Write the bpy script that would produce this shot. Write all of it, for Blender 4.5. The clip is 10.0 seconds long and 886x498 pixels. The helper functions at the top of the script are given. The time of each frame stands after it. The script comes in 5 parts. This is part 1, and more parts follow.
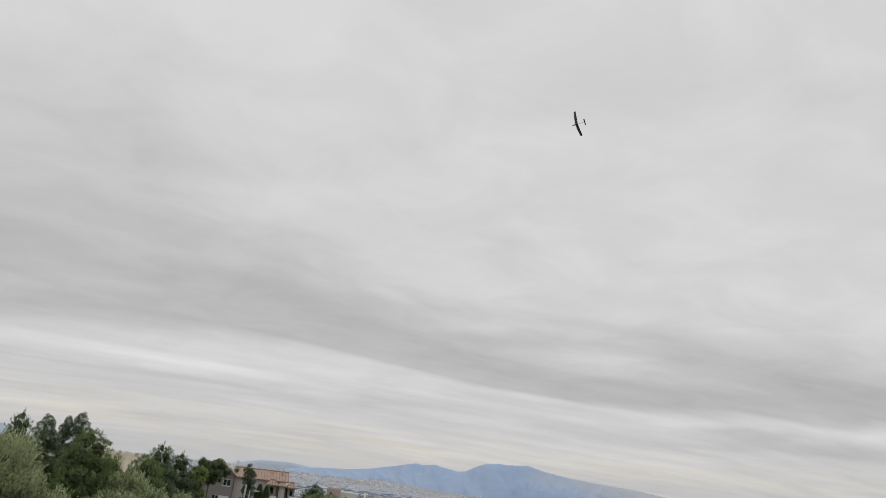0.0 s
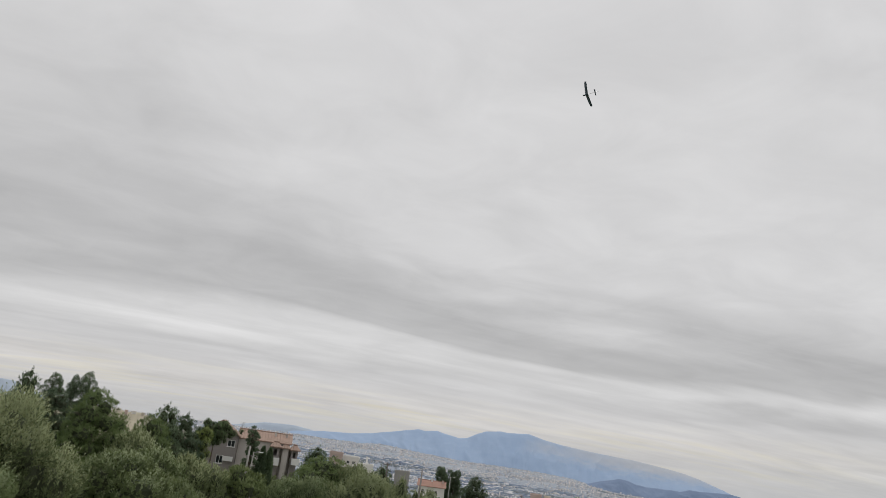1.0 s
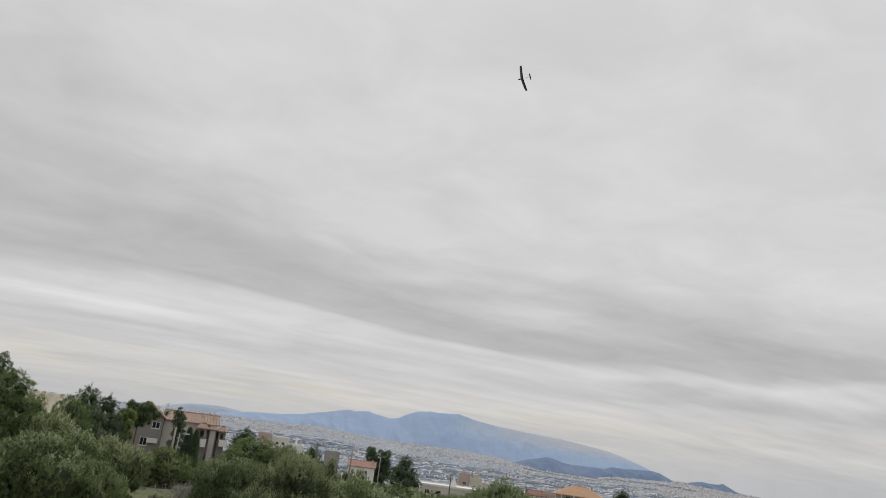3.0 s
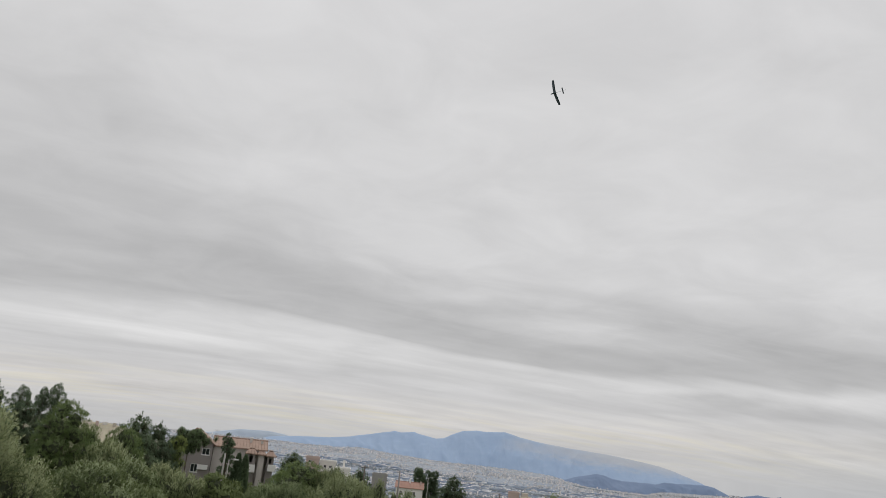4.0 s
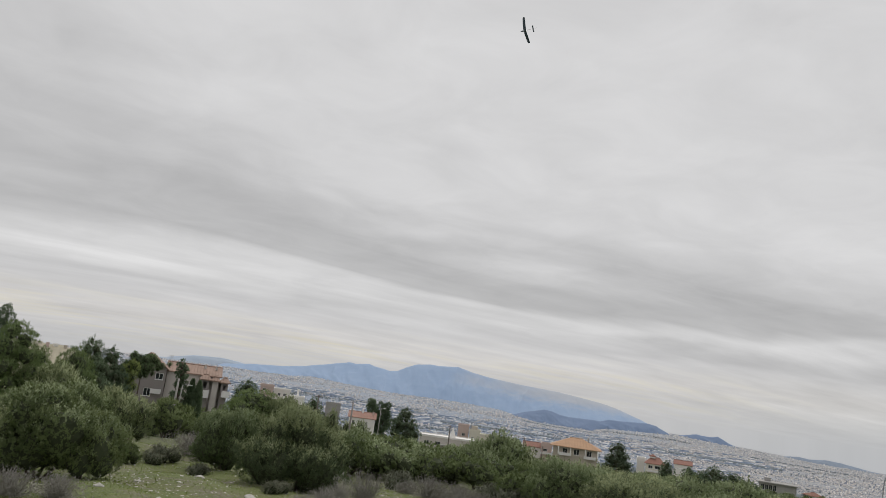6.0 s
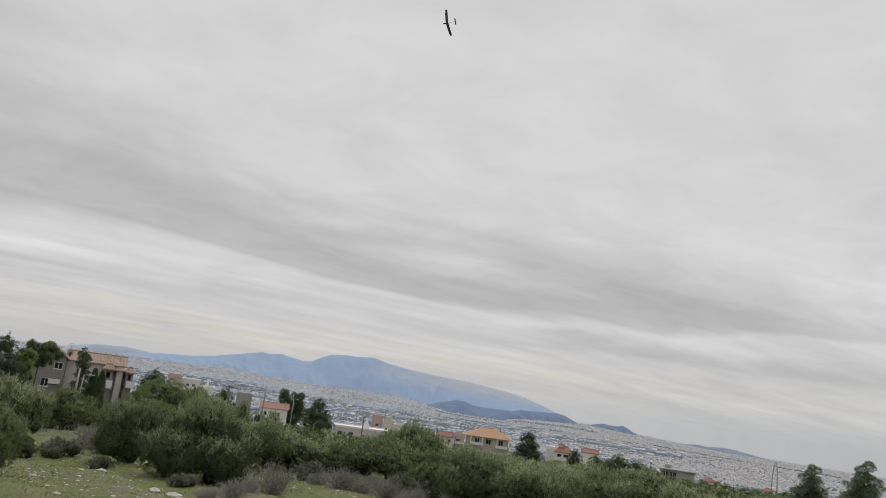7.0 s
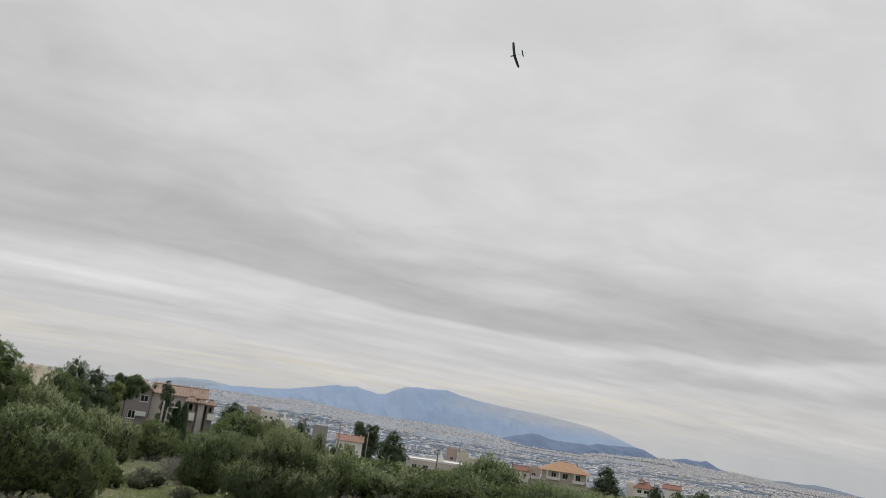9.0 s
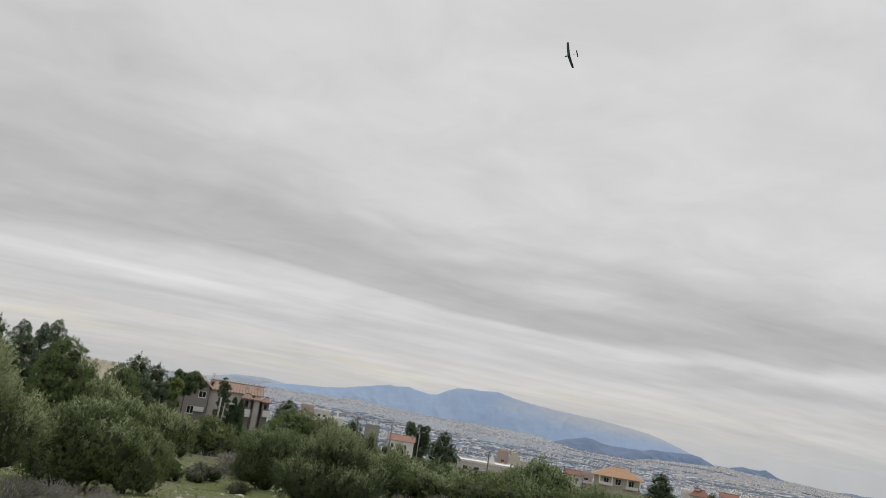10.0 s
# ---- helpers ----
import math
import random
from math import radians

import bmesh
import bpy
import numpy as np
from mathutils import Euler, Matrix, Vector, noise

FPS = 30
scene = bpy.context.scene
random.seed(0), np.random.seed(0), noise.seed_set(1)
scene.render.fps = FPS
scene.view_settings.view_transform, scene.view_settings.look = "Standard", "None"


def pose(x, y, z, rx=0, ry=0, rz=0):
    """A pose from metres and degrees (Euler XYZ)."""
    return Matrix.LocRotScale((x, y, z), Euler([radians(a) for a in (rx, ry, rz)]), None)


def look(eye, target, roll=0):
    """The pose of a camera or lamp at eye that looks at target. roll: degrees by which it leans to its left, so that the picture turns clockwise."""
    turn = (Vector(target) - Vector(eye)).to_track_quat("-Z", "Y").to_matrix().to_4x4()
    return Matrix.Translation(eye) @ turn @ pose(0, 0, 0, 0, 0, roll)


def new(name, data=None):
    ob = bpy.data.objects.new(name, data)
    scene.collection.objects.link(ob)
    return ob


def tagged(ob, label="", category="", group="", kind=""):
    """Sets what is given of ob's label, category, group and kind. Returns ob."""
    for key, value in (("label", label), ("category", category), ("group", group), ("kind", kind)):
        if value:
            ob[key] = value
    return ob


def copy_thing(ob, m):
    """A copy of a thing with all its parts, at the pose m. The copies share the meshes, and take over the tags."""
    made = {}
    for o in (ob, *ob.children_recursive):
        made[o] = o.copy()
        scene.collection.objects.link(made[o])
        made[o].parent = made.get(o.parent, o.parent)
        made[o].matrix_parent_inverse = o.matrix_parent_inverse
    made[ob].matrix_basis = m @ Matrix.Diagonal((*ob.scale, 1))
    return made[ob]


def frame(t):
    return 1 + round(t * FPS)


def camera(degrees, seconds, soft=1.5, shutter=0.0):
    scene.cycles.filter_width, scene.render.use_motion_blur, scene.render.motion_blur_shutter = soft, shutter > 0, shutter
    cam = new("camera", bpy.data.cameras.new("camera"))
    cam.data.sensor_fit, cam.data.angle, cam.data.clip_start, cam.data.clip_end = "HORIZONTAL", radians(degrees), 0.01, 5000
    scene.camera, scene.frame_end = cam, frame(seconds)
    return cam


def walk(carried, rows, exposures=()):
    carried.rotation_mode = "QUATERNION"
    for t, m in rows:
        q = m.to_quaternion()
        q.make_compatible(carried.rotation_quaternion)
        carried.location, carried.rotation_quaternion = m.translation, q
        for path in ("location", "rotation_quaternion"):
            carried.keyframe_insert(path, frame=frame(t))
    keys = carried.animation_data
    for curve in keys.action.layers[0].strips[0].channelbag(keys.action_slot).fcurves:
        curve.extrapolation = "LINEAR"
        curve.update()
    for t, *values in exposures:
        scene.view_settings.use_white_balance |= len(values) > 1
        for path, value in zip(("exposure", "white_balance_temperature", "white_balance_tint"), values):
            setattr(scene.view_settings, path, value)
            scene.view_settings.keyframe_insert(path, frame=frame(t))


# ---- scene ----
# ---------------------------------------------------------------- camera
cam = camera(61.3, 10.0, soft=0.65)
EYE = (0.0, 0.0, 0.0)  # the eye is the origin; the hillside lies 1.7 m below it
# seconds, then the turn of the camera in degrees
ROWS = [
    (0.0, 107.429, -6.258, -0.789),
    (0.5, 106.051, -7.177, 0.131),
    (1.0, 105.008, -7.561, -0.691),
    (1.5, 104.141, -7.603, -2.476),
    (2.0, 103.929, -7.427, -4.433),
    (2.5, 104.039, -7.305, -5.665),
    (2.7, 104.05, -7.2, -5.95),
    (3.8, 105.209, -5.887, -3.934),
    (4.0, 105.248, -5.696, -2.392),
    (4.5, 104.919, -5.584, 0.943),
    (5.0, 103.145, -6.356, 1.362),
    (5.5, 101.377, -7.094, -1.424),
    (6.0, 100.759, -7.463, -5.923),
    (6.2, 100.69, -7.47, -7.75),
    (7.3, 100.97, -7.46, -13.3),
    (7.5, 100.993, -7.462, -13.696),
    (8.0, 101.32, -7.527, -13.961),
    (8.5, 102.273, -6.85, -11.024),
    (9.0, 102.58, -7.626, -6.809),
    (9.5, 102.478, -8.45, -3.87),
    (10.0, 102.126, -8.828, -2.933),
]
walk(cam, [(t, pose(*EYE, rx, ry, rz)) for t, rx, ry, rz in ROWS])


# ---------------------------------------------------------------- node helpers
def lin(r, g, b):
    """sRGB 0..255 to a linear colour."""
    out = []
    for c in (r, g, b):
        c /= 255.0
        out.append(c / 12.92 if c <= 0.04045 else ((c + 0.055) / 1.055) ** 2.4)
    return (*out, 1.0)


class Nodes:
    """A short way to write node trees."""

    def __init__(self, tree):
        self.tree = tree

    def put(self, sock, value):
        if hasattr(value, "is_linked"):
            self.tree.links.new(value, sock)
        else:
            sock.default_value = value

    def node(self, kind, **inputs):
        n = self.tree.nodes.new(kind)
        for key, value in inputs.items():
            self.put(n.inputs[key.replace("_", " ")], value)
        return n

    def math(self, op, a, b=0.0, c=0.0):
        n = self.tree.nodes.new("ShaderNodeMath")
        n.operation = op
        self.put(n.inputs[0], a)
        self.put(n.inputs[1], b)
        if op == "MULTIPLY_ADD":
            self.put(n.inputs[2], c)
        return n.outputs[0]

    def vmul(self, v, s):
        n = self.tree.nodes.new("ShaderNodeVectorMath")
        n.operation = "MULTIPLY"
        self.put(n.inputs[0], v)
        n.inputs[1].default_value = s
        return n.outputs[0]

    def noise(self, vector, scale, detail=4.0, rough=0.55, distortion=0.0):
        n = self.tree.nodes.new("ShaderNodeTexNoise")
        if vector is not None:
            self.put(n.inputs["Vector"], vector)
        n.inputs["Scale"].default_value = scale
        n.inputs["Detail"].default_value = detail
        n.inputs["Roughness"].default_value = rough
        n.inputs["Distortion"].default_value = distortion
        return n.outputs[0]

    def ramp(self, fac, stops, mode="LINEAR"):
        n = self.tree.nodes.new("ShaderNodeValToRGB")
        n.color_ramp.interpolation = mode
        self.put(n.inputs[0], fac)
        e = n.color_ramp.elements
        while len(e) < len(stops):
            e.new(0.5)
        for k, (p, c) in enumerate(stops):
            e[k].position = p
            e[k].color = c if len(c) == 4 else (*c, 1.0)
        return n.outputs[0]

    def mix(self, fac, a, b, mode="MIX"):
        n = self.tree.nodes.new("ShaderNodeMix")
        n.data_type, n.blend_type = "RGBA", mode
        self.put(n.inputs[0], fac)
        self.put(n.inputs[6], a)
        self.put(n.inputs[7], b)
        return n.outputs[2]

    def span(self, value, a, b, lo=0.0, hi=1.0):
        n = self.tree.nodes.new("ShaderNodeMapRange")
        n.interpolation_type = "SMOOTHSTEP"
        self.put(n.inputs[0], value)
        for k, q in enumerate((a, b, lo, hi)):
            n.inputs[k + 1].default_value = q
        return n.outputs[0]


# ---------------------------------------------------------------- sky and sun
SUN_AZ, SUN_EL = 8.0, 58.0
world = bpy.data.worlds.new("overcast_sky")
scene.world = world
world.use_nodes = True
w = Nodes(world.node_tree)
world.node_tree.nodes.clear()
coord = w.node("ShaderNodeTexCoord").outputs["Generated"]
sep = w.node("ShaderNodeSeparateXYZ", Vector=coord)
DEG = 57.29578
elev = w.math("MULTIPLY", w.math("ARCSINE", sep.outputs[2]), DEG)
azim = w.math("MULTIPLY", w.math("ARCTAN2", sep.outputs[0], sep.outputs[1]), DEG)
# the cloud deck in perspective: its streaks run away from the eye and to the right
flat = w.math("ADD", w.math("MAXIMUM", sep.outputs[2], 0.0), 0.10)
px, py = w.math("DIVIDE", sep.outputs[0], flat), w.math("DIVIDE", sep.outputs[1], flat)
STREAK = radians(19.0)
along = w.math("ADD", w.math("MULTIPLY", px, math.cos(STREAK)), w.math("MULTIPLY", py, math.sin(STREAK)))
across = w.math("ADD", w.math("MULTIPLY", px, -math.sin(STREAK)), w.math("MULTIPLY", py, math.cos(STREAK)))


def deck(fu, fv, detail, rough, bend, shift=0.0):
    """Noise on the cloud deck, about nought."""
    at = w.node("ShaderNodeCombineXYZ", X=w.math("MULTIPLY", along, fu), Y=w.math("MULTIPLY", across, fv), Z=shift).outputs[0]
    return w.math("SUBTRACT", w.noise(at, 1.0, detail, rough, bend), 0.5)


def by_bearing(stops):
    """A value in degrees that follows the bearing from knee to knee."""
    fac = w.math("DIVIDE", w.math("ADD", azim, 60.0), 120.0)
    return w.math("MULTIPLY", w.ramp(fac, [((q + 60.0) / 120.0, (v / 30.0,) * 3) for q, v in stops], "CARDINAL"), 30.0)


broad, mid_wisp, fine_wisp = deck(0.3, 0.7, 5.0, 0.55, 0.4, 5.0), deck(0.5, 1.35, 7.0, 0.54, 0.5, 3.0), deck(0.8, 3.0, 5.0, 0.5, 0.4, 7.0)
puffs = deck(2.9, 2.7, 9.0, 0.55, 0.6, 11.0)
level = w.math("ADD", elev, w.math("MULTIPLY", broad, w.span(elev, 2.0, 15.0, 0.8, 5.0)))
level = w.math("ADD", level, w.math("MULTIPLY", mid_wisp, w.span(elev, 2.0, 12.0, 0.8, 5.0)))
SKY = [
    (-4.0, (184, 187, 191)), (0.0, (190, 191, 193)), (1.3, (199, 199, 199)), (2.5, (207, 205, 203)), (3.3, (206, 205, 204)), (4.3, (198, 198, 199)),
    (5.4, (203, 203, 203)), (6.4, (212, 212, 212)), (8.5, (213, 213, 213)), (12.0, (211, 211, 211)), (20.0, (211, 211, 211)), (32.0, (213, 213, 213)), (60.0, (207, 207, 209)),
]
sky = w.ramp(w.math("DIVIDE", w.math("ADD", level, 4.0), 64.0), [((q + 4.0) / 64.0, lin(*c)) for q, c in SKY], "B_SPLINE")
# one broad grey sheet, high and frayed on the left, narrow on the right, with a sharper lower edge
low_edge = by_bearing(((-60, 7.0), (-32, 7.2), (-25, 8.1), (-14, 8.9), (-8, 8.6), (0, 7.5), (8, 6.9), (20, 6.5), (30, 6.6), (44, 7.2), (60, 7.2)))
top_edge = by_bearing(((-60, 21.0), (-35, 21.0), (-27, 19.8), (-19, 17.6), (-10, 15.2), (-1, 12.0), (8, 11.0), (17, 11.3), (25, 11.6), (34, 10.8), (44, 9.8), (60, 9.5)))
sheet = w.math("DIVIDE", w.math("SUBTRACT", level, low_edge), w.math("SUBTRACT", top_edge, low_edge))
sheet = w.ramp(w.math("MULTIPLY_ADD", sheet, 0.5, 0.2), [(0.14, (0, 0, 0)), (0.245, (0.95,) * 3), (0.38, (1.0,) * 3), (0.52, (0.66,) * 3), (0.70, (0.34,) * 3), (0.95, (0, 0, 0))], "EASE")
sheet = w.math("MULTIPLY", sheet, w.math("MULTIPLY", w.span(azim, -75.0, -48.0), w.span(azim, 90.0, 60.0)))
sheet = w.math("MULTIPLY", sheet, w.math("MULTIPLY", w.span(azim, 26.0, 44.0, 1.0, 0.55), w.span(azim, -18.0, 4.0, 0.93, 1.0)))
gain0 = w.math("MULTIPLY_ADD", sheet, -0.30, 1.0)
# a second, thinner sheet lower down on the right
low = w.math("SUBTRACT", w.math("ADD", elev, w.math("MULTIPLY", mid_wisp, 2.6)), by_bearing(((-60, 4.4), (8, 4.3), (22, 4.7), (34, 4.3), (44, 3.9), (60, 3.9))))
low = w.math("MULTIPLY", w.math("MULTIPLY", w.span(low, -0.5, 0.1), w.span(low, 1.5, 0.2)), w.math("MULTIPLY", w.span(azim, 8.0, 22.0), w.span(azim, 75.0, 50.0)))
gain0 = w.math("MULTIPLY", gain0, w.math("MULTIPLY_ADD", low, -0.12, 1.0))
# thin streaks low down, soft heaps higher up
veil = w.span(elev, 0.0, 2.2, 0.15, 1.0)
s1 = w.math("MULTIPLY", w.math("MULTIPLY", mid_wisp, w.span(elev, 6.0, 17.0, 0.5, 0.22)), veil)
s2 = w.math("MULTIPLY", puffs, w.span(elev, 5.0, 10.0, 0.14, 0.32))
s3 = w.math("MULTIPLY", fine_wisp, w.math("MULTIPLY", w.span(elev, 11.0, 6.0, 0.2, 1.0), w.span(elev, -0.3, 1.6)))
gain = w.math("MULTIPLY", gain0, w.math("ADD", w.math("MULTIPLY_ADD", s3, 0.30, 1.0), w.math("ADD", s1, s2)))
warm = w.math("MULTIPLY", w.math("MAXIMUM", w.math("ADD", s3, 0.02), 0.0), w.math("MULTIPLY", w.span(elev, 4.6, 2.2), w.span(azim, 36.0, 18.0)))
haze = w.math("MULTIPLY", w.span(elev, 6.0, 0.5), w.span(azim, 16.0, 42.0))
gain = w.math("MULTIPLY", gain, w.math("MULTIPLY_ADD", haze, -0.06, 1.0))
sky = w.mix(1.0, sky, w.node("ShaderNodeCombineColor", Red=w.math("MULTIPLY", gain, w.math("MULTIPLY_ADD", haze, -0.014, 1.006)), Green=w.math("MULTIPLY", gain, w.math("MULTIPLY_ADD", warm, -0.12, 0.998)), Blue=w.math("MULTIPLY", gain, w.math("MULTIPLY_ADD", warm, -0.65, 1.0))).outputs[0], "MULTIPLY")
clear = world.node_tree.nodes.new("ShaderNodeTexSky")
clear.sky_type, clear.sun_disc = "NISHITA", False
clear.sun_elevation, clear.sun_rotation = radians(SUN_EL), radians(SUN_AZ)
b1 = w.node("ShaderNodeBackground", Color=sky, Strength=1.0)
b2 = w.node("ShaderNodeBackground", Color=clear.outputs[0], Strength=0.08)
both = w.node("ShaderNodeMixShader", Fac=0.03)
world.node_tree.links.new(b1.outputs[0], both.inputs[1])
world.node_tree.links.new(b2.outputs[0], both.inputs[2])
out = world.node_tree.nodes.new("ShaderNodeOutputWorld")
world.node_tree.links.new(both.outputs[0], out.inputs[0])

sun_data = bpy.data.lights.new("sun", "SUN")
sun_data.energy, sun_data.angle, sun_data.color = 1.3, radians(40), (1.0, 0.965, 0.91)
sun = new("sun", sun_data)
sun.matrix_world = look((200 * math.sin(radians(SUN_AZ)), 200 * math.cos(radians(SUN_AZ)), 200 * math.tan(radians(SUN_EL))), (0, 0, 0))


# ---------------------------------------------------------------- materials
def material(name):
    m = bpy.data.materials.new(name)
    m.use_nodes = True
    n = Nodes(m.node_tree)
    shader = m.node_tree.nodes["Principled BSDF"]
    return m, n, shader


def rel_bump(n, shader, height, strength=0.3, distance=0.02):
    b = n.node("ShaderNodeBump", Height=height, Strength=strength, Distance=distance)
    n.put(shader.inputs["Normal"], b.outputs[0])


def plain(name, colour, rough=0.7, grain=14.0, vary=0.25, metal=0.0, bump=0.2, stain=0.35):
    """Painted, plastered, stone or metal surface with stains and fine grain."""
    m, n, s = material(name)
    pos = n.node("ShaderNodeTexCoord").outputs["Object"]
    big = n.noise(pos, stain, 5.0, 0.6)
    fine = n.noise(pos, grain, 3.0, 0.6)
    rnd = n.node("ShaderNodeObjectInfo").outputs["Random"]
    k = n.math("MULTIPLY_ADD", big, vary * 1.2, 1.0 - vary * 0.6)
    k = n.math("MULTIPLY", k, n.math("MULTIPLY_ADD", fine, vary * 0.6, 1.0 - vary * 0.3))
    k = n.math("MULTIPLY", k, n.math("MULTIPLY_ADD", rnd, vary * 0.4, 1.0 - vary * 0.2))
    col = n.mix(1.0, (*colour, 1.0), n.node("ShaderNodeCombineColor", Red=k, Green=k, Blue=k).outputs[0], "MULTIPLY")
    n.put(s.inputs["Base Color"], col)
    s.inputs["Roughness"].default_value = rough
    s.inputs["Metallic"].default_value = metal
    if bump:
        rel_bump(n, s, fine, bump, 0.01)
    return m


def leafy(name, dark, light, gloss=0.55, through_light=0.32):
    """Leaves: colour varies from leaf to leaf, from clump to clump and from plant to plant."""
    m, n, s = material(name)
    isl = n.node("ShaderNodeNewGeometry").outputs["Random Per Island"]
    pos = n.node("ShaderNodeTexCoord").outputs["Object"]
    clump = n.noise(pos, 2.2, 5.0, 0.7)
    rnd = n.node("ShaderNodeObjectInfo").outputs["Random"]
    f = n.math("ADD", n.math("MULTIPLY", isl, 0.14), n.math("MULTIPLY_ADD", clump, 1.3, -0.22))
    f = n.math("ADD", f, n.math("MULTIPLY_ADD", rnd, 0.44, -0.20))
    mid = tuple(0.5 * (a + b) for a, b in zip(dark, light))
    col = n.ramp(f, [(0.0, dark), (0.5, mid), (1.0, light)])
    n.put(s.inputs["Base Color"], col)
    s.inputs["Roughness"].default_value = gloss
    s.inputs["Specular IOR Level"].default_value = 0.16
    t = n.node("ShaderNodeBsdfTranslucent", Color=col)
    mx = n.node("ShaderNodeMixShader", Fac=through_light)
    m.node_tree.links.new(s.outputs[0], mx.inputs[1])
    m.node_tree.links.new(t.outputs[0], mx.inputs[2])
    m.node_tree.links.new(mx.outputs[0], m.node_tree.nodes["Material Output"].inputs[0])
    return m


M_OLIVE = leafy("olive_leaf", (0.095, 0.128, 0.056), (0.265, 0.315, 0.152))
M_KERMES = leafy("oak_scrub_leaf", (0.078, 0.116, 0.044), (0.255, 0.318, 0.142))
M_MASTIC = leafy("mastic_leaf", (0.070, 0.105, 0.041), (0.255, 0.310, 0.128))
M_PINE = leafy("pine_needles", (0.108, 0.160, 0.058), (0.285, 0.365, 0.145), 0.6, 0.34)
M_DARKPINE = leafy("dark_conifer_needles", (0.072, 0.110, 0.066), (0.210, 0.278, 0.160), 0.6, 0.3)
M_MIDPINE = leafy("slope_pine_needles", (0.080, 0.130, 0.062), (0.240, 0.315, 0.150), 0.6, 0.34)
# paler leaves: young shoots, and the light on crown tops put into colour
M_OLIVE_YOUNG_LIT = leafy("young_lit_olive_leaf", (0.215, 0.258, 0.122), (0.430, 0.475, 0.265))
M_KERMES_YOUNG_LIT = leafy("young_lit_oak_leaf", (0.180, 0.230, 0.110), (0.380, 0.440, 0.245))
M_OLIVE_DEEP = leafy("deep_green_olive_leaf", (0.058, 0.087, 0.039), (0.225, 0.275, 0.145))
M_DRY = leafy("dry_twigs", (0.15, 0.143, 0.125), (0.44, 0.42, 0.385), 0.8, 0.05)
M_BROOM = leafy("brown_scrub", (0.075, 0.085, 0.06), (0.25, 0.26, 0.185), 0.7, 0.1)
M_GRASS = leafy("meadow_grass", (0.120, 0.158, 0.042), (0.290, 0.335, 0.120), 0.6, 0.3)
M_YELLOW = leafy("yellow_green_leaf", (0.10, 0.14, 0.04), (0.30, 0.36, 0.12), 0.6, 0.25)
# far trees: leaf colour greyed with the haze of distance
M_CITYTREE = leafy("hazed_city_tree", (0.19, 0.225, 0.245), (0.28, 0.31, 0.32), 0.7, 0.1)
# crown cores: the shade among the inner twigs put into a dark colour
M_CORE_SHADE = plain("crown_core_shade", (0.05, 0.062, 0.03), 0.95, 20.0, 0.5, bump=0.5, stain=3.0)
M_BARK = plain("bark", (0.12, 0.095, 0.075), 0.9, 30.0, 0.6, bump=0.6, stain=3.0)
M_STONE = plain("limestone", (0.50, 0.48, 0.44), 0.85, 40.0, 0.4, bump=0.6, stain=5.0)
# two tones of house stucco: the darker holds the wing's shade in its colour
M_STUCCO_DIM = plain("dim_taupe_stucco", (0.27, 0.245, 0.232), 0.9, 18.0, 0.25)
M_STUCCO2 = plain("pale_taupe_stucco", (0.56, 0.52, 0.485), 0.9, 18.0, 0.2)
M_WHITE = plain("white_render", (0.80, 0.78, 0.75), 0.85, 18.0, 0.2)
M_CREAM = plain("cream_render", (0.68, 0.645, 0.555), 0.85, 18.0, 0.22)
M_BEIGE = plain("beige_render", (0.50, 0.45, 0.38), 0.85, 18.0, 0.22)
M_PINK = plain("rose_render", (0.54, 0.425, 0.385), 0.85, 18.0, 0.25)
M_TILE = plain("terracotta_tile", (0.30, 0.21, 0.165), 0.85, 12.0, 0.5, stain=0.8)
M_ORANGE = plain("ochre_roof_tile", (0.45, 0.285, 0.175), 0.85, 12.0, 0.35, stain=0.6)
M_ROSETILE = plain("faded_red_tile", (0.34, 0.20, 0.155), 0.85, 12.0, 0.4, stain=0.6)
M_RED = plain("red_roof_tile", (0.27, 0.135, 0.10), 0.85, 12.0, 0.4, stain=0.6)
M_CONCRETE = plain("concrete", (0.36, 0.35, 0.335), 0.9, 16.0, 0.35)
M_WOODPOLE = plain("weathered_pole", (0.15, 0.13, 0.115), 0.9, 25.0, 0.4, stain=2.0)
M_PALEPOLE = plain("pale_concrete_pole", (0.38, 0.365, 0.34), 0.85, 25.0, 0.3, stain=2.0)
M_STEEL = plain("galvanised_steel", (0.34, 0.35, 0.36), 0.5, 30.0, 0.3, metal=0.5, stain=1.5)
M_FRAME = plain("white_window_paint", (0.72, 0.72, 0.70), 0.5, 30.0, 0.1)
M_RAIL = plain("white_balcony_paint", (0.74, 0.73, 0.71), 0.6, 20.0, 0.15)
M_DARK = plain("unlit_room_dark", (0.035, 0.035, 0.04), 0.8, 5.0, 0.3, bump=0)
M_FOIL = plain("dark_blue_wing_film", (0.045, 0.075, 0.10), 0.4, 8.0, 0.3, bump=0, stain=4.0)
M_FUSE = plain("pale_grey_fuselage", (0.42, 0.42, 0.42), 0.45, 8.0, 0.15, bump=0)


def glass_pane():
    m, n, s = material("window_glass")
    s.inputs["Base Color"].default_value = (0.03, 0.035, 0.04, 1)
    s.inputs["Roughness"].default_value = 0.08
    n.put(s.inputs["Roughness"], n.math("MULTIPLY_ADD", n.noise(n.node("ShaderNodeTexCoord").outputs["Object"], 3.0), 0.1, 0.04))
    return m


M_GLASS = glass_pane()


